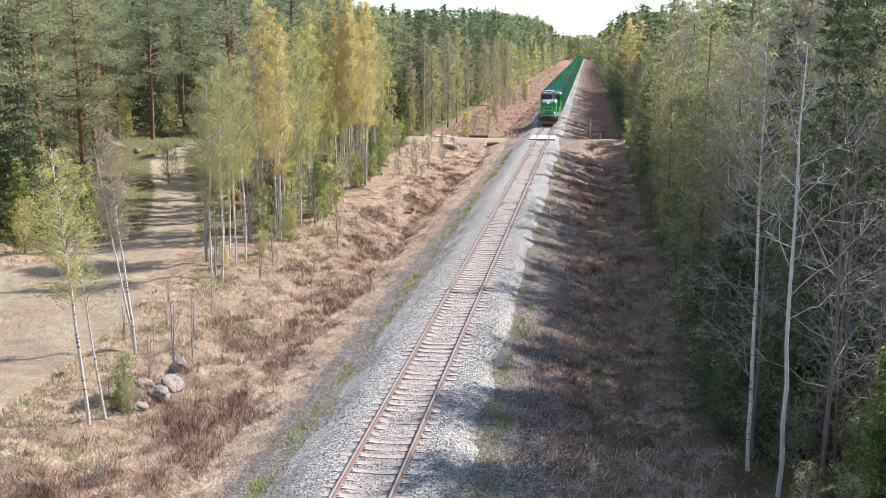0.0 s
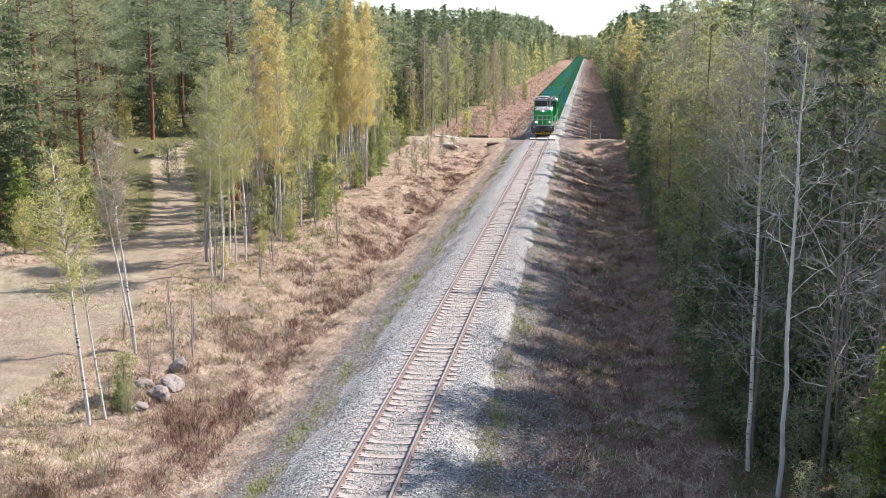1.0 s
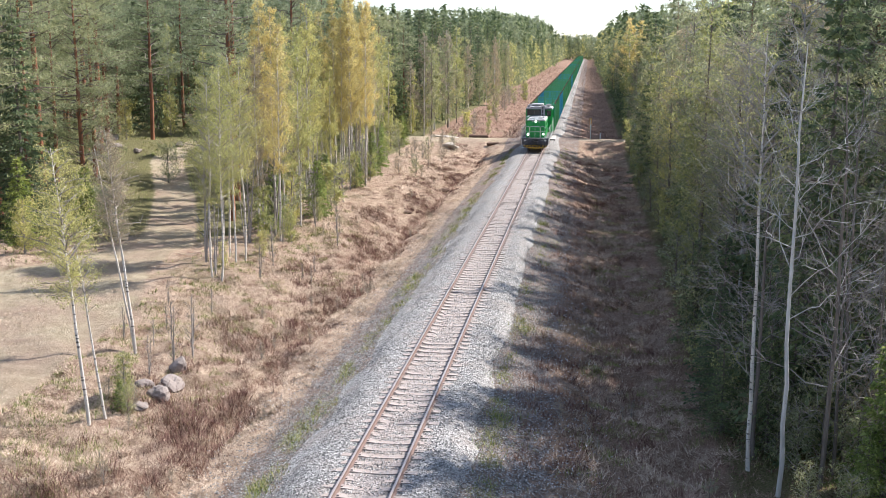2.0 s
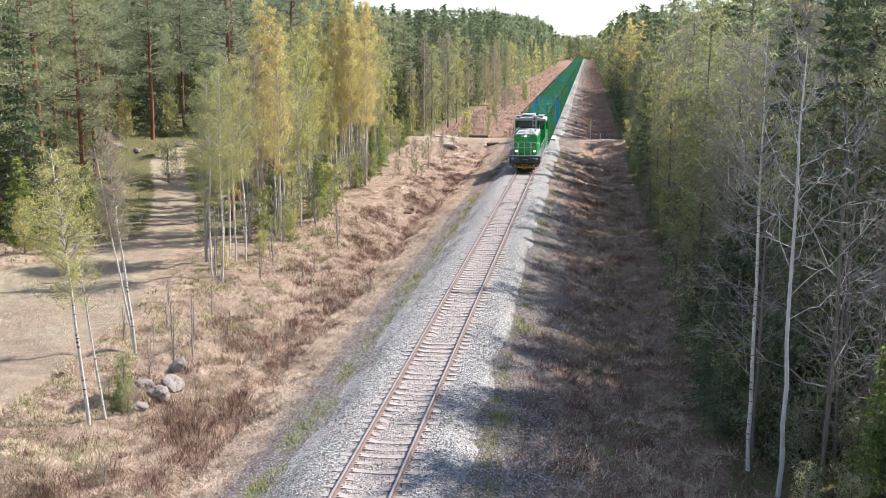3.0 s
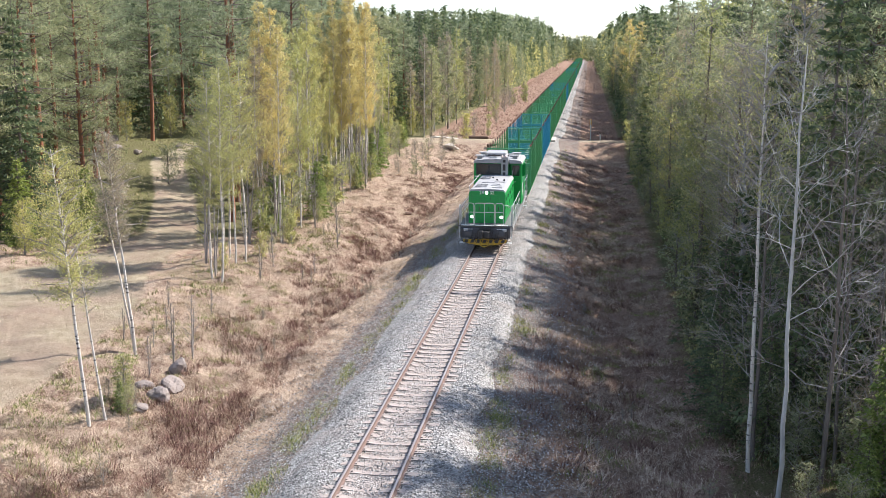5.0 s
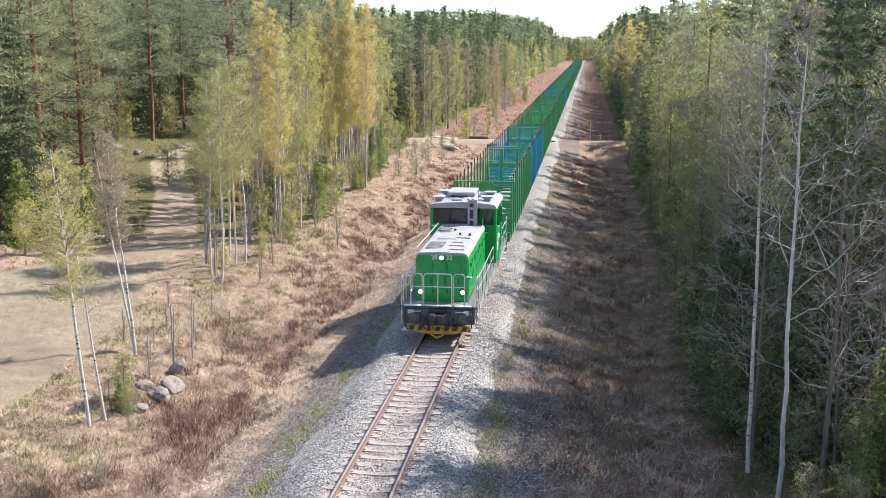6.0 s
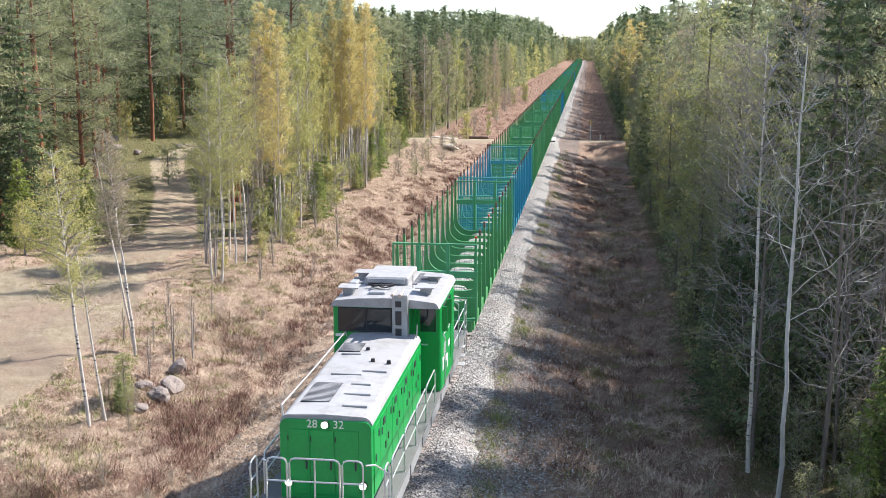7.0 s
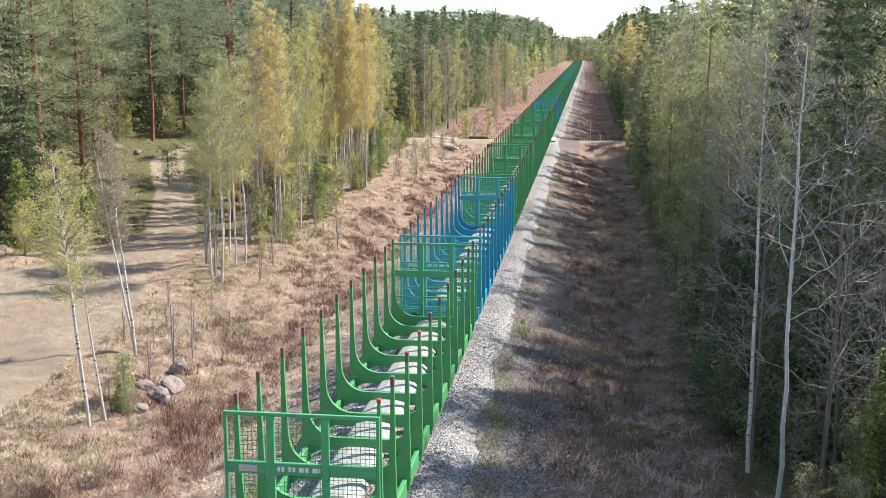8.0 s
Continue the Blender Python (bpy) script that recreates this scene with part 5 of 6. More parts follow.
lite_birches = [broadleaf(81, 15.0, 0.09, 0.1, 0.13, 36, 2500, 0.165, L_BIRCH, M_BIRCHBARK, 1.2, 0.02), broadleaf(82, 16.0, 0.09, 0.12, 0.12, 36, 2500, 0.165, L_GOLD, M_BIRCHBARK, 1.2, 0.02),
                broadleaf(83, 14.0, 0.09, 0.08, 0.15, 36, 2500, 0.165, L_OLIVE, M_DARKBARK, 1.0, 0.03, low=0.5), broadleaf(84, 14.0, 0.09, 0.1, 0.13, 36, 2000, 0.15, L_BUD, M_BIRCHBARK, 1.2, 0.02)]
lite_pines = [pine(85, 20.0, 0.18, 0.32, 55, 38, 0.10), pine(86, 18.0, 0.17, 0.2, 55, 38, 0.10)]
lite_spruces = [spruce(87, 18.0, 0.16, 0.05, 26, 8, 10, 0.25), spruce(88, 21.0, 0.18, 0.05, 30, 8, 10, 0.25)]
scrub = [broadleaf(73, 2.6, 0.022, 0.05, 0.22, 26, 220, 0.035, L_BUD, M_TWIG, 1.6, 0.06, True), broadleaf(74, 3.4, 0.03, 0.1, 0.2, 30, 0, 0.03, L_BUD, M_TWIG, 1.6, 0.06, True)]

rng = random.Random(77)
# wood edge left of the line, towards the crossing
for i in range(44):
    y = 79 + 69 * (i + rng.random()) / 44
    x = -15.4 - 4.0 * max(0, (y - 85) / 60) - rng.uniform(0, 3.6)
    v = rng.choice((0, 3, 0, 2, 2, 3)) if not 96 < y < 112 else rng.choice((1, 0, 3, 2))
    plant("birch_tree", BIRCH if v in (0, 2) else "birch with orange-yellow catkins at the wood edge" if v == 1 else "birch with brown swelling buds", "tree",
          (mid_birches if y < 118 else lite_birches[:1] + lite_birches[1:2] + lite_birches[:1] + lite_birches[3:])[v], x, y, rng.uniform(0, 360), rng.uniform(0.74, 0.98), "birches along the wood edge")
# two golden stands that rise over the rest
for x, y, v, sc in ((-14.1, 70.0, 1, 0.84), (-14.9, 71.6, 1, 0.90), (-15.7, 70.6, 3, 0.9), (-15.0, 74.0, 0, 0.92), (-16.2, 73.0, 1, 0.93), (-14.3, 76.0, 2, 0.95),
                    (-14.6, 101.0, 1, 0.97), (-15.6, 99.5, 1, 1.02), (-16.4, 102.5, 1, 1.04), (-15.2, 104.5, 1, 1.0), (-17.4, 101.0, 1, 1.0), (-16.8, 105.5, 1, 1.02), (-14.9, 107.5, 0, 0.9)):
    plant("birch_tree", BIRCH if v in (0, 2) else "tall birch covered in orange-yellow catkins" if v == 1 else "birch with brown swelling buds", "tree",
          mid_birches[v], x, y, rng.uniform(0, 360), sc, "birches along the wood edge")
# pines and spruces behind them
placed = []
for i in range(400):
    y = rng.uniform(68, 172)
    x = rng.uniform(-64, -19.5 - max(0, (y - 85) / 18))
    if float(road_amount(x, y)) > 0.02 or x < 1 - 0.58 * y or (abs(y - 147) < 4 and x > -45):
        continue
    if -42 < x < -21 and y < 124 and not (x > -23.5 and y > 82):
        continue
    if any((x - a) ** 2 + (y - b) ** 2 < 17 for a, b in placed):
        continue
    placed.append((x, y))
    if rng.random() < 0.72:
        plant("pine_tree", "tall pine with reddish bark and grey-green needles", "tree", rng.choice(pines if y < 105 else lite_pines), x, y, rng.uniform(0, 360), rng.uniform(0.85, 1.1), "pines of the wood")
    else:
        plant("spruce_tree", "dark conical spruce among pines", "tree", rng.choice(spruces if y < 105 else lite_spruces), x, y, rng.uniform(0, 360), rng.uniform(0.8, 1.05), "spruces of the wood")
# leafless understory at the wood edge
for i in range(20):
    plant("bare_sapling", "leafless grey-brown sapling under birches", "sapling", scrub[1], rng.uniform(-16.5, -13.2), 58 + 58 * (i + rng.random()) / 20, rng.uniform(0, 360), rng.uniform(1.0, 2.1), "leafless saplings")
# trees round the clearing
for x, y, kind, s in ((-31.5, 62.5, "p", 1.0), (-30.0, 66.5, "s", 0.9), (-29.0, 64.0, "y", 1.0), (-33.5, 66, "s", 1.0), (-35.5, 71, "p", 1.0), (-32.5, 72, "p", 0.95), (-36.5, 76, "s", 1.0),
                      (-31.8, 79, "p", 1.0), (-39, 80, "p", 1.0), (-37.5, 86, "p", 0.9), (-42, 90, "p", 1.05), (-27.5, 70.0, "y", 0.8), (-44, 98, "s", 0.9), (-36, 90, "p", 1.0),
                      (-40.5, 114, "p", 1.0), (-46, 118, "p", 1.0)):
    if kind == "p":
        plant("pine_tree", "tall pine with reddish bark and grey-green needles", "tree", rng.choice((pines[0], pines[2], pines[2])), x, y, rng.uniform(0, 360), s, "pines of the wood")
    elif kind == "s":
        plant("spruce_tree", "dark conical spruce among pines", "tree", rng.choice(spruces), x, y, rng.uniform(0, 360), s, "spruces of the wood")
    else:
        plant("young_spruce", "young light green spruce beside the clearing", "tree", young[1], x, y, rng.uniform(0, 360), s, "young spruces")
tall_pine = pine(44, 23.0, 0.27, 0.52, 80)
for x, y, a in ((-40.5, 101, 0), (-32.6, 68.0, 120), (-36.6, 82, 200)):
    plant("pine_tree", "tall old pine with bare red trunk beside the clearing", "tree", tall_pine, x, y, a, 1.0, "pines of the wood")
plant("young_spruce", "small light green spruce beside birch stems", "tree", young[0], -10.75, 36.6, 0, 0.40, "young spruces")
plant("willow_bush", "small loose bush with light green leaves beside boulders", "bush", bushes[1], -11.0, 37.6, 30, 0.85, "bushes at the clearing")
plant("willow_bush", "small loose bush with light green leaves beside boulders", "bush", bushes[0], -10.35, 36.3, 130, 0.42, "bushes at the clearing")
plant("juniper_bush", "dark dense bush beside the sandy track", "bush", bushes[0], -24.8, 67.5, 0, 1.3)
plant("juniper_bush", "dark dense bush beside the sandy track", "bush", bushes[0], -25.6, 69.5, 90, 1.2)
for x, y, s in ((-27.5, 61.5, 1.5), (-26.0, 62.5, 1.2), (-14.9, 60.3, 0.7), (-13.8, 64.5, 0.7), (-14.2, 72, 0.9), (-13.6, 78, 0.8)):
    plant("willow_bush", "low bush with fresh green leaves", "bush", bushes[1], x, y, rng.uniform(0, 360), s, "bushes at the clearing")
for i in range(16):
    y = rng.uniform(36, 72)
    x = rng.uniform(-14.5, -9.5)
    plant("bare_sapling", "leafless brown sapling in dead grass", "sapling", scrub[i % 2], x, y, rng.uniform(0, 360), rng.uniform(0.35, 0.9), "leafless saplings")

for x, y, s in ((-43, 113, 1.8), (-40, 118, 2.0), (-46, 110, 1.6), (-30.5, 108, 1.6), (-28.5, 99, 1.5), (-29.5, 90, 1.3), (-39, 96, 1.4), (-30.5, 75, 1.5), (-28.6, 72.5, 1.2)):
    plant("willow_bush", "tall bush with fresh green leaves", "bush", bushes[1 if s > 1.4 else 0], x, y, rng.uniform(0, 360), s, "bushes at the clearing")
for x, y, v in ((-37, 121, 2), (-41.5, 122, 0), (-33, 123, 2), (-47, 117, 3)):
    plant("birch_tree", BIRCH if v != 3 else "birch with brown swelling buds", "tree", mid_birches[v], x, y, rng.uniform(0, 360), rng.uniform(0.6, 0.9), "birches along the wood edge")

# wood right of the line
plant("aspen_tree", "tall grey-white aspen stem with few leaves at the wood edge", "tree", aspens[0], 11.45, 36.2, 0, 1.0)
plant("bare_tree", "tall leafless silver-grey tree at the wood edge", "tree", bares[0], 12.05, 34.0, 40, 1.0)
plant("bare_tree", "leafless grey tree with twisted limbs", "tree", bares[1], 13.35, 34.2, 150, 0.95)
plant("bare_tree", "leafless grey tree with twisted limbs", "tree", bares[1], 14.6, 36.5, 290, 0.9)
plant("bare_tree", "thin leafless dark tree beside the aspen", "tree", bares[2], 11.75, 37.2, 10, 1.0)
under = spruce(56, 6.0, 0.07, 0.02, 20, 9, 24, 0.07, 0.26, L_SPRUCE)
for x, y, s in ((11.0, 42.0, 0.9), (10.9, 39.3, 0.62), (12.9, 40.2, 0.9), (13.4, 43.5, 1.05), (12.3, 37.9, 0.8), (14.9, 39.6, 0.9), (11.6, 46, 1.1), (14.0, 38.5, 1.0), (15.0, 33.3, 0.9), (11.9, 40.0, 0.7), (11.2, 52, 0.9), (15.4, 31.5, 0.7), (14.2, 32.0, 0.45)):
    plant("young_spruce", "young dark spruce under taller trees" if y > 34 else "young yellow-green spruce at the wood edge", "tree", under if y > 34 else young[1], x, y, rng.uniform(0, 360), s, "young spruces")
for i in range(92):
    y = 38 + 122 * (i / 92) + rng.uniform(0, 1.5)
    if abs(y - 147) < 3.5:
        continue
    row = i % 2
    x = 12.9 + (0 if y > 60 else 0.6) + 3.6 * row + rng.uniform(-0.9, 0.9)
    k = rng.random()
    if k < 0.10:
        plant("spruce_tree", "dark spruce in the shaded wood", "tree", rng.choice(spruces), x + 1, y, rng.uniform(0, 360), rng.uniform(0.7, 0.95), "spruces of the wood")
    elif k < 0.22 and row:
        plant("pine_tree", "tall pine with reddish bark and grey-green needles", "tree", rng.choice(pines), x, y, rng.uniform(0, 360), rng.uniform(0.8, 0.95), "pines of the wood")
    elif y < 62:
        v = rng.choice((0, 1, 0))
        plant("alder_tree", ("olive-green leafy alder at the shaded wood edge", "aspen with brown buds and grey stem")[v], "tree", near_olives[v], x, y, rng.uniform(0, 360), rng.uniform(0.88, 1.10), "leafy trees of the wood")
    else:
        v = rng.choice((0, 1, 2, 3, 3))
        plant("alder_tree", ("olive-green leafy alder at the shaded wood edge", "tall olive-green alder in the wood", "aspen with brown buds and grey stem", "slender tree with fresh yellow-green leaves")[v],
              "tree", (olives if y < 108 else (lite_birches[2], lite_birches[2], lite_birches[3], lite_birches[0]))[v], x, y, rng.uniform(0, 360), rng.uniform(0.78, 1.04) * (1.08 if y < 76 else 1.0), "leafy trees of the wood")
for x, y, s in ((20.0, 41.0, 1.0), (18.8, 46.5, 1.0), (16.6, 45.5, 0.9), (16.8, 50.5, 0.95), (18.2, 49.0, 1.0), (18.6, 55.5, 1.0), (15.6, 58.5, 0.9), (17.4, 62.5, 1.0), (16.0, 68.0, 0.9),
                (18.4, 73.0, 1.0), (16.2, 79.5, 0.95), (18.0, 86.0, 1.0), (15.8, 92.0, 0.9), (17.6, 99.0, 1.0), (16.2, 106.0, 0.95), (17.8, 114.0, 1.0), (16.0, 122.0, 0.95), (17.4, 130.0, 1.0), (16.4, 138.0, 0.95)):
    plant("spruce_tree", "dark spruce in the shaded wood", "tree", (spruces[0], spruces[1])[int(y) % 2] if y < 90 else lite_spruces[0], x, y, rng.uniform(0, 360), s, "spruces of the wood")
for i in range(44):
    y = 40 + 126 * (i + rng.random()) / 44
    if abs(y - 147) > 3.5 and (y > 58 or i % 2):
        plant("alder_tree", "tall olive-green alder in the wood", "tree", lite_birches[2 if i % 3 else 0], 20.0 + rng.uniform(-1.2, 2.5), y, rng.uniform(0, 360), rng.uniform(1.05, 1.3), "leafy trees of the wood")
for x, y, v, s in ((14.0, 35.5, 2, 0.8), (15.0, 34.6, 2, 0.7), (15.6, 38.0, 1, 0.85), (13.2, 38.8, 2, 0.75), (16.6, 40.5, 2, 0.9), (14.4, 41.5, 1, 0.9), (12.6, 41.0, 2, 0.6)):
    plant("bare_tree", "leafless grey-brown tree with fine twigs", "tree", bares[v], x, y, rng.uniform(0, 360), s, "leafless trees at the wood edge")
plant("pine_tree", "tall pine with reddish bark standing over bare trees", "tree", pines[1], 17.2, 46.5, 80, 0.95, "pines of the wood")
for x, y, s, v in ((12.6, 32.2, 0.6, 0), (13.6, 31.2, 0.7, 0), (14.4, 34.0, 1.0, 0), (12.9, 35.6, 0.9, 0), (15.2, 36.0, 1.3, 2), (13.9, 36.6, 1.3, 0), (11.9, 38.6, 0.9, 2), (12.6, 37.4, 1.1, 0), (15.6, 33.0, 1.3, 2), (14.8, 30.6, 0.8, 0), (16.2, 35.0, 1.5, 0)):
    plant("willow_bush", "twiggy bush with brown buds under leafless trees" if v else "low olive bush at the foot of the shaded wood", "bush", bushes[v], x, y, rng.uniform(0, 360), s, "bushes at the wood edge")
# both wood edges beyond the crossing
for i in range(56):
    y = 156 + 190 * (i / 56) ** 1.15
    k = rng.random()
    x = -15.5 - rng.uniform(0, 4.5)
    if k < 0.62:
        v = rng.choice((0, 2, 2, 2, 3, 3))
        plant("birch_tree", (BIRCH, "birch with orange-yellow catkins at the wood edge", "leafy tree with dull green leaves", "birch with brown swelling buds")[v], "tree", lite_birches[v], x, y, rng.uniform(0, 360),
              rng.uniform(0.65, 1.1), "birches along the wood edge")
    else:
        plant("spruce_tree", "dark conical spruce among pines", "tree", rng.choice(lite_spruces), x - 4, y, rng.uniform(0, 360), rng.uniform(0.7, 1.0), "spruces of the wood")
    plant("pine_tree" if k < 0.5 else "spruce_tree", "tall pine with grey-green needles" if k < 0.5 else "dark conical spruce among pines", "tree", rng.choice(lite_pines if k < 0.5 else lite_spruces),
          x - rng.uniform(6, 11), y + 1.5, rng.uniform(0, 360), rng.uniform(0.70, 0.92), "pines of the wood" if k < 0.5 else "spruces of the wood")
    v = rng.choice((0, 2, 2, 3, 1))
    plant("alder_tree", ("slender tree with fresh yellow-green leaves", "tree with orange-yellow catkins", "olive-green leafy alder at the shaded wood edge", "aspen with brown buds and grey stem")[v],
          "tree", lite_birches[v], 12.6 + rng.uniform(0, 3), y + 1, rng.uniform(0, 360), rng.uniform(0.85, 1.2), "leafy trees of the wood")
    plant("alder_tree", "olive-green leafy alder at the shaded wood edge", "tree", lite_birches[2 if i % 3 else 0], 15.0 + rng.uniform(0, 3), y - 0.8, rng.uniform(0, 360), rng.uniform(0.95, 1.22), "leafy trees of the wood")
for x, y, s in ((-20.5, 204, 0.9), (-22.0, 186, 0.82), (-19.0, 236, 0.88), (-21.5, 222, 0.92), (-20.0, 262, 0.95), (-18.5, 292, 0.9)):
    plant("spruce_tree", "tall dark pointed spruce at the wood edge", "tree", lite_spruces[1], x, y, rng.uniform(0, 360), s, "spruces of the wood")
for i in range(30):
    plant("spruce_tree", "dark spruce in the shaded wood", "tree", lite_spruces[i % 2], 13.8 + rng.uniform(0, 2.0), 153 + 6.5 * i + rng.uniform(0, 3), rng.uniform(0, 360), rng.uniform(0.75, 0.95), "spruces of the wood")
# grey-brown thicket before the crossing
for i in range(26):
    y = rng.uniform(108, 143)
    plant("heath_shrub", "grey-brown twiggy shrub in dead grass", "shrub", low_bushes[2 if i % 3 else 0], rng.uniform(-17.0, -10.0), y, rng.uniform(0, 360), rng.uniform(0.4, 0.95), "shrubs on the banks")
# low shrubs on both banks
for i in range(70):
    y = 29 + 90 * rng.random() ** 1.3
    if i < 42:
        plant("heath_shrub", "low brown dry shrub in dead grass", "shrub", low_bushes[2], rng.uniform(-12.5, -5.6), y, rng.uniform(0, 360), rng.uniform(0.16, 0.38), "shrubs on the banks")
    else:
        plant("heath_shrub", "low brown dry shrub on the shaded bank", "shrub", low_bushes[2 if i % 4 else 0], rng.uniform(4.2, 10.5), y, rng.uniform(0, 360), rng.uniform(0.14, 0.34), "shrubs on the banks")
# undergrowth along the wood edges
for i in range(44):
    y = 66 + 90 * (i + rng.random()) / 44
    if abs(y - 147) < 4:
        continue
    x = -14.6 - 4.0 * max(0, (y - 85) / 60) + rng.uniform(-1.5, 1.2)
    k = i % 4
    if k == 3:
        plant("young_spruce", "young light green spruce at the wood edge", "tree", young[i % 2], x, y, rng.uniform(0, 360), rng.uniform(0.5, 0.9), "young spruces")
    else:
        plant("willow_bush", "low bush with fresh green leaves" if k else "low dark green bush", "bush", low_bushes[1 if k else 0], x, y, rng.uniform(0, 360), rng.uniform(0.7, 1.6), "bushes at the wood edge")
for i in range(40):
    y = 40 + 105 * (i + rng.random()) / 40
    plant("willow_bush", "low olive bush at the foot of the shaded wood", "bush", (bushes if y < 60 else low_bushes)[0 if i % 3 else 1], 11.3 + rng.uniform(-0.4, 1.5), y, rng.uniform(0, 360), rng.uniform(0.7, 1.5), "bushes at the wood edge")
for i in range(26):
    y = 152 + 150 * (i / 26)
    plant("willow_bush", "low bush with fresh leaves among dead grass", "bush", low_bushes[2 if i % 3 else 1], -12.2 + rng.uniform(-2, 3.5), y, rng.uniform(0, 360), rng.uniform(0.8, 2.1), "bushes beyond the crossing")


# ---- woods farther off ----


def far_wood(name, label, spots, shape, tris, leaf, seed):
    rng = np.random.default_rng(seed)
    s = Soup()
    for x, y, h in spots:
        z0 = float(ground_z(x, y))
        d = math.hypot(x - EYE[0], y)
        k = int(tris * min(1.0, 150 / d + 0.12))
        u = rng.random(k)
        if shape == "cone":
            r = 0.14 * h * (1 - u) + 0.08
            lo = 0.06
        elif shape == "pine":
            u = 1 - 0.62 * rng.random(k)
            r = 0.15 * h * np.sin(np.pi * np.clip((u - 0.3) / 0.74, 0, 1)) ** 0.6 + 0.2
            lo = 0.0
        else:
            r = 0.17 * h * np.clip(u * 5, 0, 1) ** 0.5 * (1 - u) ** 0.6 + 0.2
            lo = 0.05
        a = rng.uniform(0, 6.283, k)
        lobes = 1 + 0.35 * np.sin(2 * a + 9 * u + h) + 0.25 * np.sin(3 * a - 17 * u + 2 * h)
        rr = r * np.sqrt(rng.random(k)) * lobes
        c = np.stack([x + rr * np.cos(a), y + rr * np.sin(a), z0 + h * (lo + (1 - lo) * u)], -1)
        size = 0.030 * h * (160 / k) ** 0.5 * 0.95
        s.tris(sprays(rng, c, size, up=-0.6 if shape == "cone" else -0.2, stretch=2.5))
        if d < 260:
            s.add(*tube_arrays([(x, y, z0), (x, y, z0 + 0.8 * h)], [0.14, 0.05], 3))
    tagged(link_mesh(name, s.mesh(name, leaf)), label, "woods", kind="stuff")


rng = random.Random(99)
kinds = {"spruce": [], "pine": [], "birch": [], "gold": [], "olive": []}
for side in (-1, 1):
    y = 160.0
    while y < 1000:
        step = 3.2 + y / 260
        for row in range(6):
            edge = (-19.5 if side < 0 else 16.0) if y < 330 else (-17.0 if side < 0 else 13.5)
            x = edge + side * (row * (3.6 + y / 400) + rng.uniform(-1.2, 1.2) + (4 if row and side < 0 else 0))
            yy = y + rng.uniform(-0.5, 0.5) * step
            if abs(yy - 147) < 4:
                continue
            k = rng.random()
            if side < 0:
                key = ("birch" if k < 0.2 else "gold" if k < 0.24 else "olive" if k < 0.68 else "spruce") if row == 0 else ("spruce" if k < 0.6 else "pine" if k < 0.8 else "olive")
            else:
                key = ("olive" if k < 0.55 else "birch" if k < 0.8 else "spruce") if row < 2 else ("birch" if k < 0.4 else "spruce" if k < 0.6 else "pine" if k < 0.8 else "gold")
            h = rng.uniform(11, 17) if key in ("birch", "gold", "olive") else rng.uniform(13, 22)
            if row == 0:
                h *= rng.choice((0.5, 0.75, 0.9, 0.7))
            h *= 1.0 + (0.42 if side > 0 else 0.34) * min(1.0, max(0.0, (y - (180 if side > 0 else 300)) / 400))
            if side < 0 and y < 330:
                h *= 0.84
            kinds[key].append((x, yy, h))
        y += step
for i in range(420):
    k = rng.choice(("spruce", "pine", "olive", "birch"))
    kinds[k].append((rng.uniform(-85, 70), rng.uniform(1004, 1110), rng.uniform(17, 23)))
# deep wood on both hands and behind the camera
for i in range(520):
    y = rng.uniform(60, 230)
    x = rng.uniform(-130, -44)
    if x < -12 - 0.75 * y or (y < 120 and x > -50) or (abs(y - 147) < 4 and x > -50):
        continue
    kinds["pine" if rng.random() < 0.7 else "spruce"].append((x, y, rng.uniform(15, 22)))
for i in range(230):
    y = rng.uniform(26, 170)
    x = rng.uniform(23, 56)
    kinds[rng.choice(("pine", "birch", "olive", "olive"))].append((x, y, rng.uniform(13, 19)))
for i in range(90):
    kinds[rng.choice(("pine", "spruce"))].append((rng.choice((rng.uniform(-60, -14), rng.uniform(14, 60))), rng.uniform(-60, 18), rng.uniform(12, 18)))
far_wood("distant_spruce_wood", "dark spruces of the wood farther along the line", kinds["spruce"], "cone", 400, L_SPRUCE, 1)
far_wood("distant_pine_wood", "grey-green pines of the wood farther along the line", kinds["pine"], "pine", 380, L_PINE, 2)
far_wood("distant_birch_wood", "yellow-green birches along the line", kinds["birch"], "round", 400, L_BIRCH, 3)
far_wood("distant_golden_wood", "birches with orange-yellow catkins along the line", kinds["gold"], "round", 400, L_GOLD, 4)
far_wood("distant_olive_wood", "shaded olive-green leafy trees along the line", kinds["olive"], "round", 400, L_OLIVE, 5)

# ---- grass, heath and brush ----


def blades(name, label, mat, x, y, h, w, per, lean, seed, z=None):
    """Tufts of narrow blades that stand or lie on the ground."""
    rng = np.random.default_rng(seed)
    x, y, h = np.repeat(x, per), np.repeat(y, per), np.repeat(h, per)
    k = len(x)
    x, y = x + rng.normal(size=k) * 0.10, y + rng.normal(size=k) * 0.10
    z = ground_z(x, y) - 0.02 if z is None else z(x, y)
    a = rng.uniform(0, 6.283, k)
    tip = np.stack([np.cos(a) * lean * h * rng.uniform(0.3, 1.3, k), np.sin(a) * lean * h * rng.uniform(0.3, 1.3, k), h * rng.uniform(0.35, 1.1, k)], -1)
    b = np.stack([x, y, z], -1)
    s = np.stack([-np.sin(a), np.cos(a), np.zeros(k)], -1) * w
    v = np.stack([b - s, b + s, b + tip], 1).reshape(-1, 3)
    me = mesh_of(name, v, np.arange(3 * k).reshape(-1, 3), mat)
    tagged(link_mesh(name, me), label, "grass" if "grass" in name else "brush", kind="stuff")


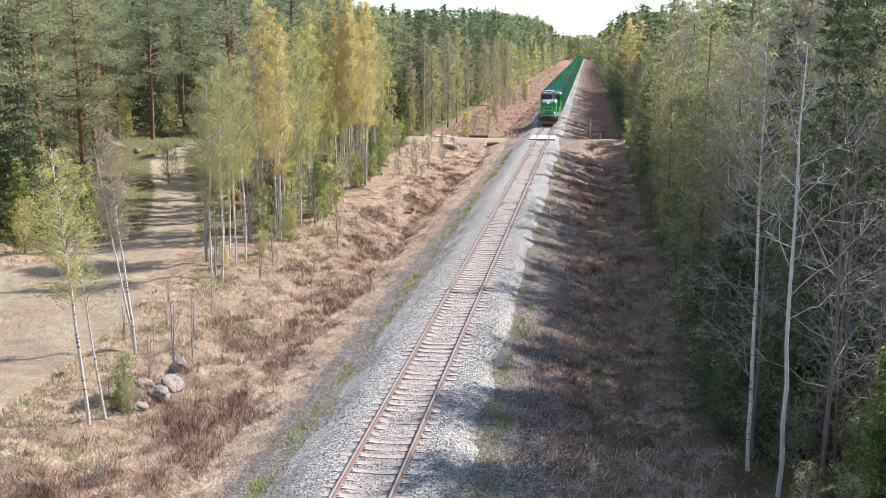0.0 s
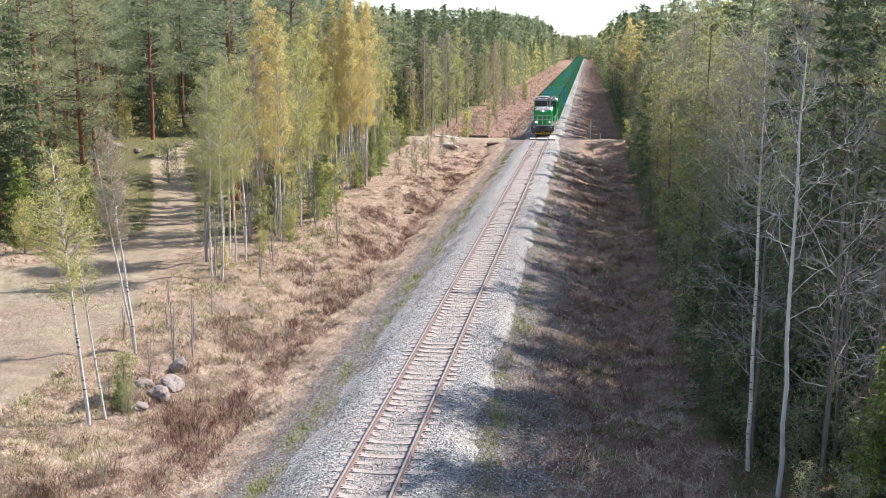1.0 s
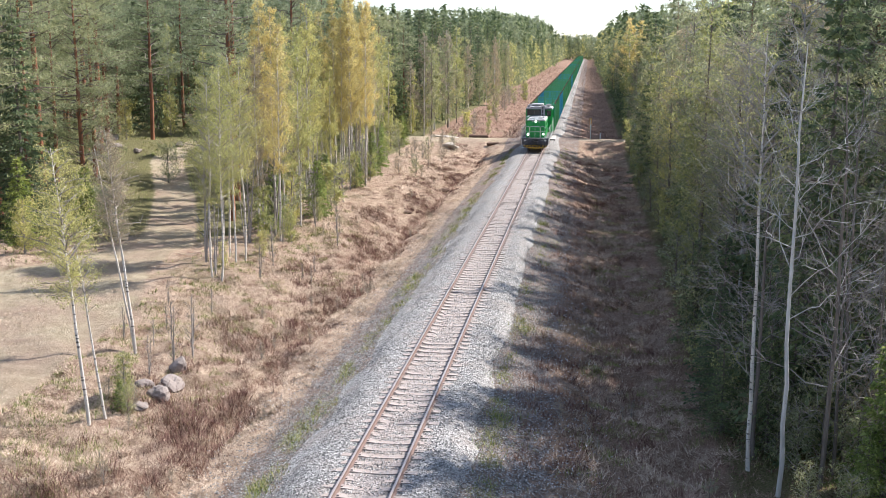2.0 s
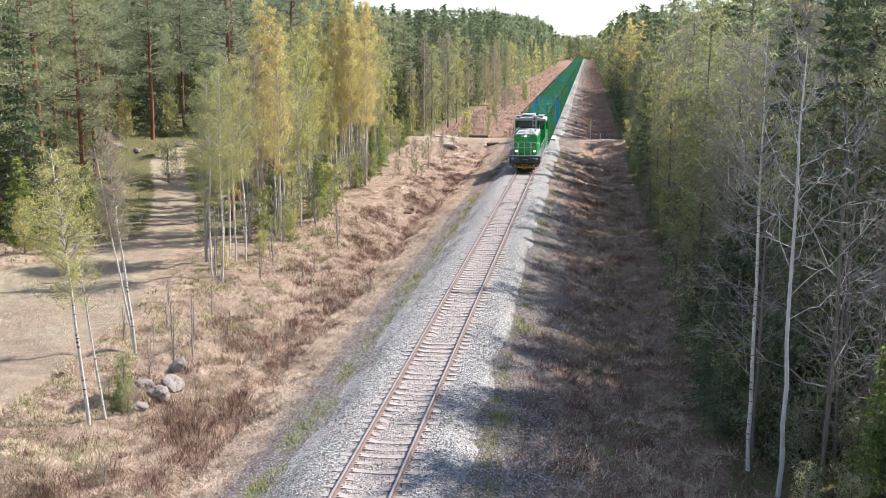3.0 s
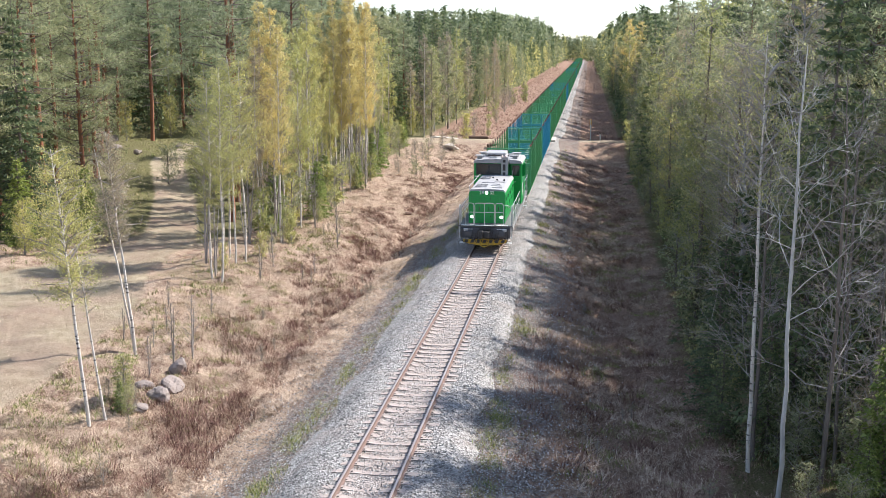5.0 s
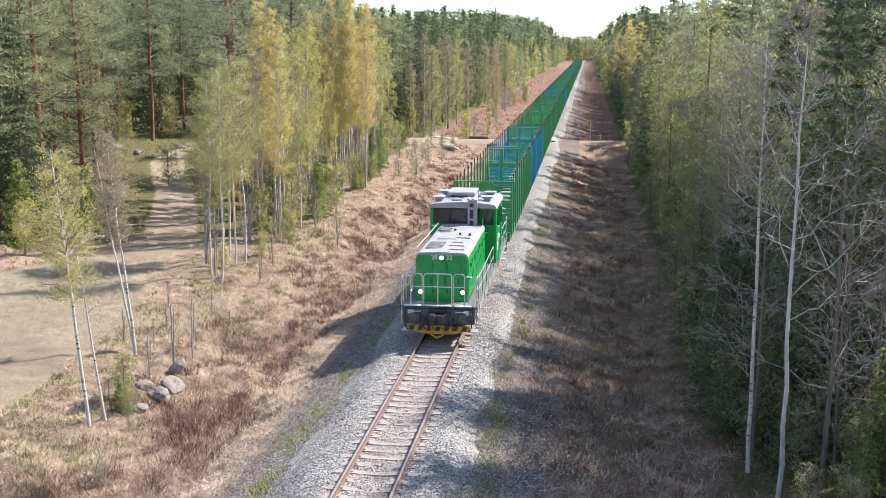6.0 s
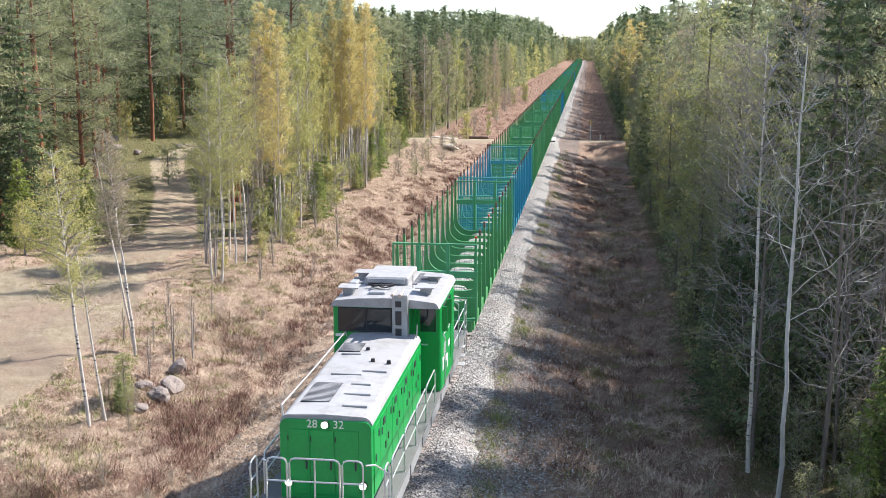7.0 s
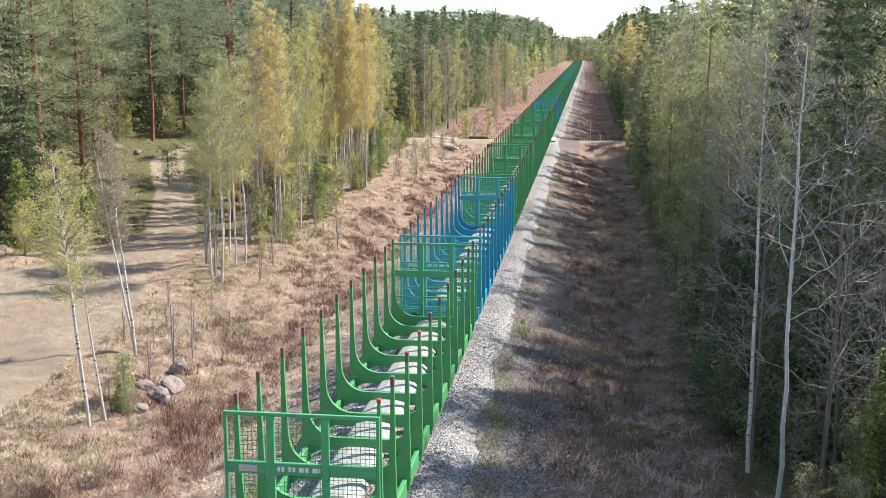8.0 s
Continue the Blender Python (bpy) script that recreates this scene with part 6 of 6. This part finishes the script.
def scatter(seed, k, x0, x1, y0, y1, power=1.5, clump=0.0, free=True):
    rng = np.random.default_rng(seed)
    x, y = rng.uniform(x0, x1, k), y0 + (y1 - y0) * rng.random(k) ** power
    if clump:
        f = np.sin(0.8 * x + 1.7 * np.sin(0.33 * y + seed)) + np.sin(0.55 * y + 1.3 * np.sin(0.9 * x + seed)) + 0.7 * np.sin(2.1 * x + 1.4 * y) + 0.7 * np.sin(3.7 * y - 2.9 * x + seed) + 0.5 * np.sin(6.1 * x + 5.3 * y)
        keep = f > clump * rng.uniform(0.4, 1.5, k)
        x, y = x[keep], y[keep]
    if free:
        keep = road_amount(x, y) < 0.25
        x, y = x[keep], y[keep]
    return x, y


x, y = scatter(1, 30000, -17, -4.9, 27, 140)
blades("dead_grass", "pale dead grass lying over the bank", M_STRAW, x, y, np.full(len(x), 0.14), 0.009, 5, 2.3, 1)
x, y = scatter(2, 22000, -11.8, -6.2, 27, 150, 1.4, 0.95)
blades("brown_brush", "reddish-brown dry heath and brush on the bank", M_BRUSH, x, y, np.full(len(x), 0.36), 0.010, 6, 0.9, 2)
# right bank grass takes the darker tone that carries shade in its colour
x, y = scatter(3, 15000, 4.2, 16.5, 27, 140, 1.7)
blades("dead_grass", "dead grass on the shaded bank, shade put into its colour", M_SHADEGRASS, x, y, np.full(len(x), 0.13), 0.009, 4, 1.8, 3)
x, y = scatter(4, 6000, 4.6, 11.5, 27, 145, 1.4, 0.6)
blades("brown_brush", "dark brown brush on the shaded bank", M_BRUSH, x, y, np.full(len(x), 0.26), 0.008, 6, 1.0, 4)
x, y = scatter(5, 4000, -4.0, -2.9, 27, 130, 1.3, 1.2)
blades("green_grass", "sparse green grass at the edge of the stones", M_GRASS, x, y, np.full(len(x), 0.15), 0.010, 4, 1.1, 5, lambda a, b: np.maximum(ground_z(a, b), np.interp(a, (-3.5, -3.0, -2.45), (-1.0, -0.8, -0.46))) - 0.02)
x, y = scatter(6, 3600, 2.5, 4.4, 27, 130, 1.3, 1.4)
blades("green_grass", "sparse yellow-green grass at the edge of the stones", M_GRASS, x, y, np.full(len(x), 0.16), 0.010, 4, 1.1, 6, lambda a, b: ground_z(a, b) - 0.02)
x, y = scatter(7, 7000, -16, -8, 27, 75, 1.3, 0.9)
blades("green_grass", "new green grass coming through the dead grass", M_GRASS, x, y, np.full(len(x), 0.2), 0.012, 6, 0.9, 7)
x, y = scatter(8, 6000, -45, -15, 50, 130, 1.2, 0.4)
blades("wood_grass", "low growth on the wood floor", M_GRASS, x, y, np.full(len(x), 0.3), 0.02, 5, 0.8, 8)
x, y = scatter(9, 9000, -32, -14, 30, 72, 1.1, 0.3, False)
blades("clearing_grass", "short dry grass on the sandy clearing", M_STRAW, x, y, np.full(len(x), 0.09), 0.012, 4, 1.4, 9)
x, y = scatter(15, 7000, 3.6, 11, 27, 120, 1.5, 0.9)
blades("dead_grass", "dead grass tufts on the shaded bank, shade put into their colour", M_SHADEGRASS, x, y, np.full(len(x), 0.24), 0.010, 6, 1.2, 15)
x, y = scatter(13, 9000, 9.5, 18, 27, 60, 1.2, 0.0)
blades("wood_litter", "fallen leaves and twigs on the wood floor", M_BRUSH, x, y, np.full(len(x), 0.06), 0.02, 4, 2.0, 13)
x, y = scatter(14, 5000, 9.8, 18, 27, 60, 1.2, 0.5)
blades("green_grass", "low green growth on the wood floor", M_GRASS, x, y, np.full(len(x), 0.2), 0.012, 5, 0.9, 14)
x, y = scatter(10, 7000, -15, -3.8, 152, 700, 1.6, 0.1)
blades("brown_brush", "reddish-brown dry brush beyond the crossing", M_BRUSH, x, y, np.full(len(x), 0.55), 0.02, 5, 1.1, 10)
x, y = scatter(12, 7000, -15, -3.8, 152, 700, 1.6, 0.1)
blades("dead_grass", "pale dead grass beyond the crossing", M_STRAW, x, y, np.full(len(x), 0.45), 0.025, 5, 1.5, 12)
x, y = scatter(11, 4500, 3.6, 13, 160, 700, 1.6, 0.1)
blades("brown_brush", "dark brush on the shaded bank beyond the crossing", M_BRUSH, x, y, np.full(len(x), 0.5), 0.02, 5, 1.1, 11)


def clusters(seed, k, per, x0, x1, y0, y1, rx, ry, power=1.4):
    """Separate clumps: points gathered round k centres."""
    rng = np.random.default_rng(seed)
    cx, cy = rng.uniform(x0, x1, k), y0 + (y1 - y0) * rng.random(k) ** power
    size = np.repeat(rng.uniform(0.35, 1.3, k), per)
    x = np.repeat(cx, per) + rng.normal(size=k * per) * rx * size
    y = np.repeat(cy, per) + rng.normal(size=k * per) * ry * size
    keep = road_amount(x, y) < 0.25
    return x[keep], y[keep], size[keep]


def shoulder(a, b):
    return np.maximum(ground_z(a, b), np.interp(np.abs(a), (2.45, 3.0, 3.5), (-0.46, -0.8, -1.0))) - 0.02


x, y, c = clusters(31, 80, 22, -3.65, -3.15, 27, 140, 0.13, 0.5)
blades("green_grass", "line of green grass tufts along the stones", M_GRASS, x, y, 0.15 * c + 0.06, 0.011, 4, 0.9, 31, shoulder)
x, y, c = clusters(32, 62, 26, 2.75, 3.4, 27, 140, 0.2, 0.45)
blades("green_grass", "yellow-green grass tufts along the stone shoulder", M_GRASS, x, y, 0.18 * c + 0.06, 0.011, 4, 0.9, 32, shoulder)
x, y, c = clusters(33, 170, 20, -10.8, -6.6, 27, 130, 0.22, 0.4)
blades("brown_brush", "dark brown twiggy clumps on the sunlit bank", M_BRUSH, x, y, 0.42 * c + 0.08, 0.009, 5, 0.8, 33)
# dark blades: twigs, and shadow between tufts put into colour
x, y, c = clusters(39, 420, 16, -14.5, -5.6, 27, 125, 0.30, 0.22)
blades("brown_brush", "thin dark stems drawn as twigs and shadowed gaps between the tussocks", M_BRUSH, x, y, 0.20 * c + 0.05, 0.007, 4, 1.5, 39)
# dark blades added in the hollow put the ditch's shade into colour
x, y, c = clusters(40, 90, 40, -7.7, -6.9, 27, 120, 0.12, 0.6)
blades("brown_brush", "dark matted stems painting the shade along the ditch", M_BRUSH, x, y, 0.22 * c + 0.06, 0.009, 4, 1.2, 40)
x, y, c = clusters(34, 600, 20, -15, -4.9, 27, 120, 0.28, 0.3)
blades("dead_grass", "matted pale tufts of dead grass on the sunlit bank", M_STRAW, x, y, 0.15 * c + 0.05, 0.013, 5, 2.4, 34)
x, y, c = clusters(35, 130, 20, -15.5, -9.5, 27, 85, 0.35, 0.35)
blades("green_grass", "olive-green herbs and grass among the dead grass", M_GRASS, x, y, 0.22 * c + 0.05, 0.012, 5, 0.9, 35)
x, y, c = clusters(36, 240, 20, 3.6, 9.5, 27, 130, 0.3, 0.4)
blades("brown_brush", "dark twiggy clumps on the shaded bank", M_BRUSH, x, y, 0.40 * c + 0.08, 0.009, 5, 0.9, 36)
x, y, c = clusters(37, 300, 26, 5.6, 10.5, 27, 120, 0.5, 0.28)
blades("dead_grass", "matted pale dead grass along the ditch", M_STRAW, x, y, 0.16 * c + 0.05, 0.014, 5, 2.3, 37)
x, y, c = clusters(38, 110, 26, 6.0, 10.0, 27, 110, 0.35, 0.3)
blades("green_grass", "moss-green growth along the ditch", M_GRASS, x, y, 0.16 * c + 0.05, 0.012, 5, 1.0, 38)

motions()
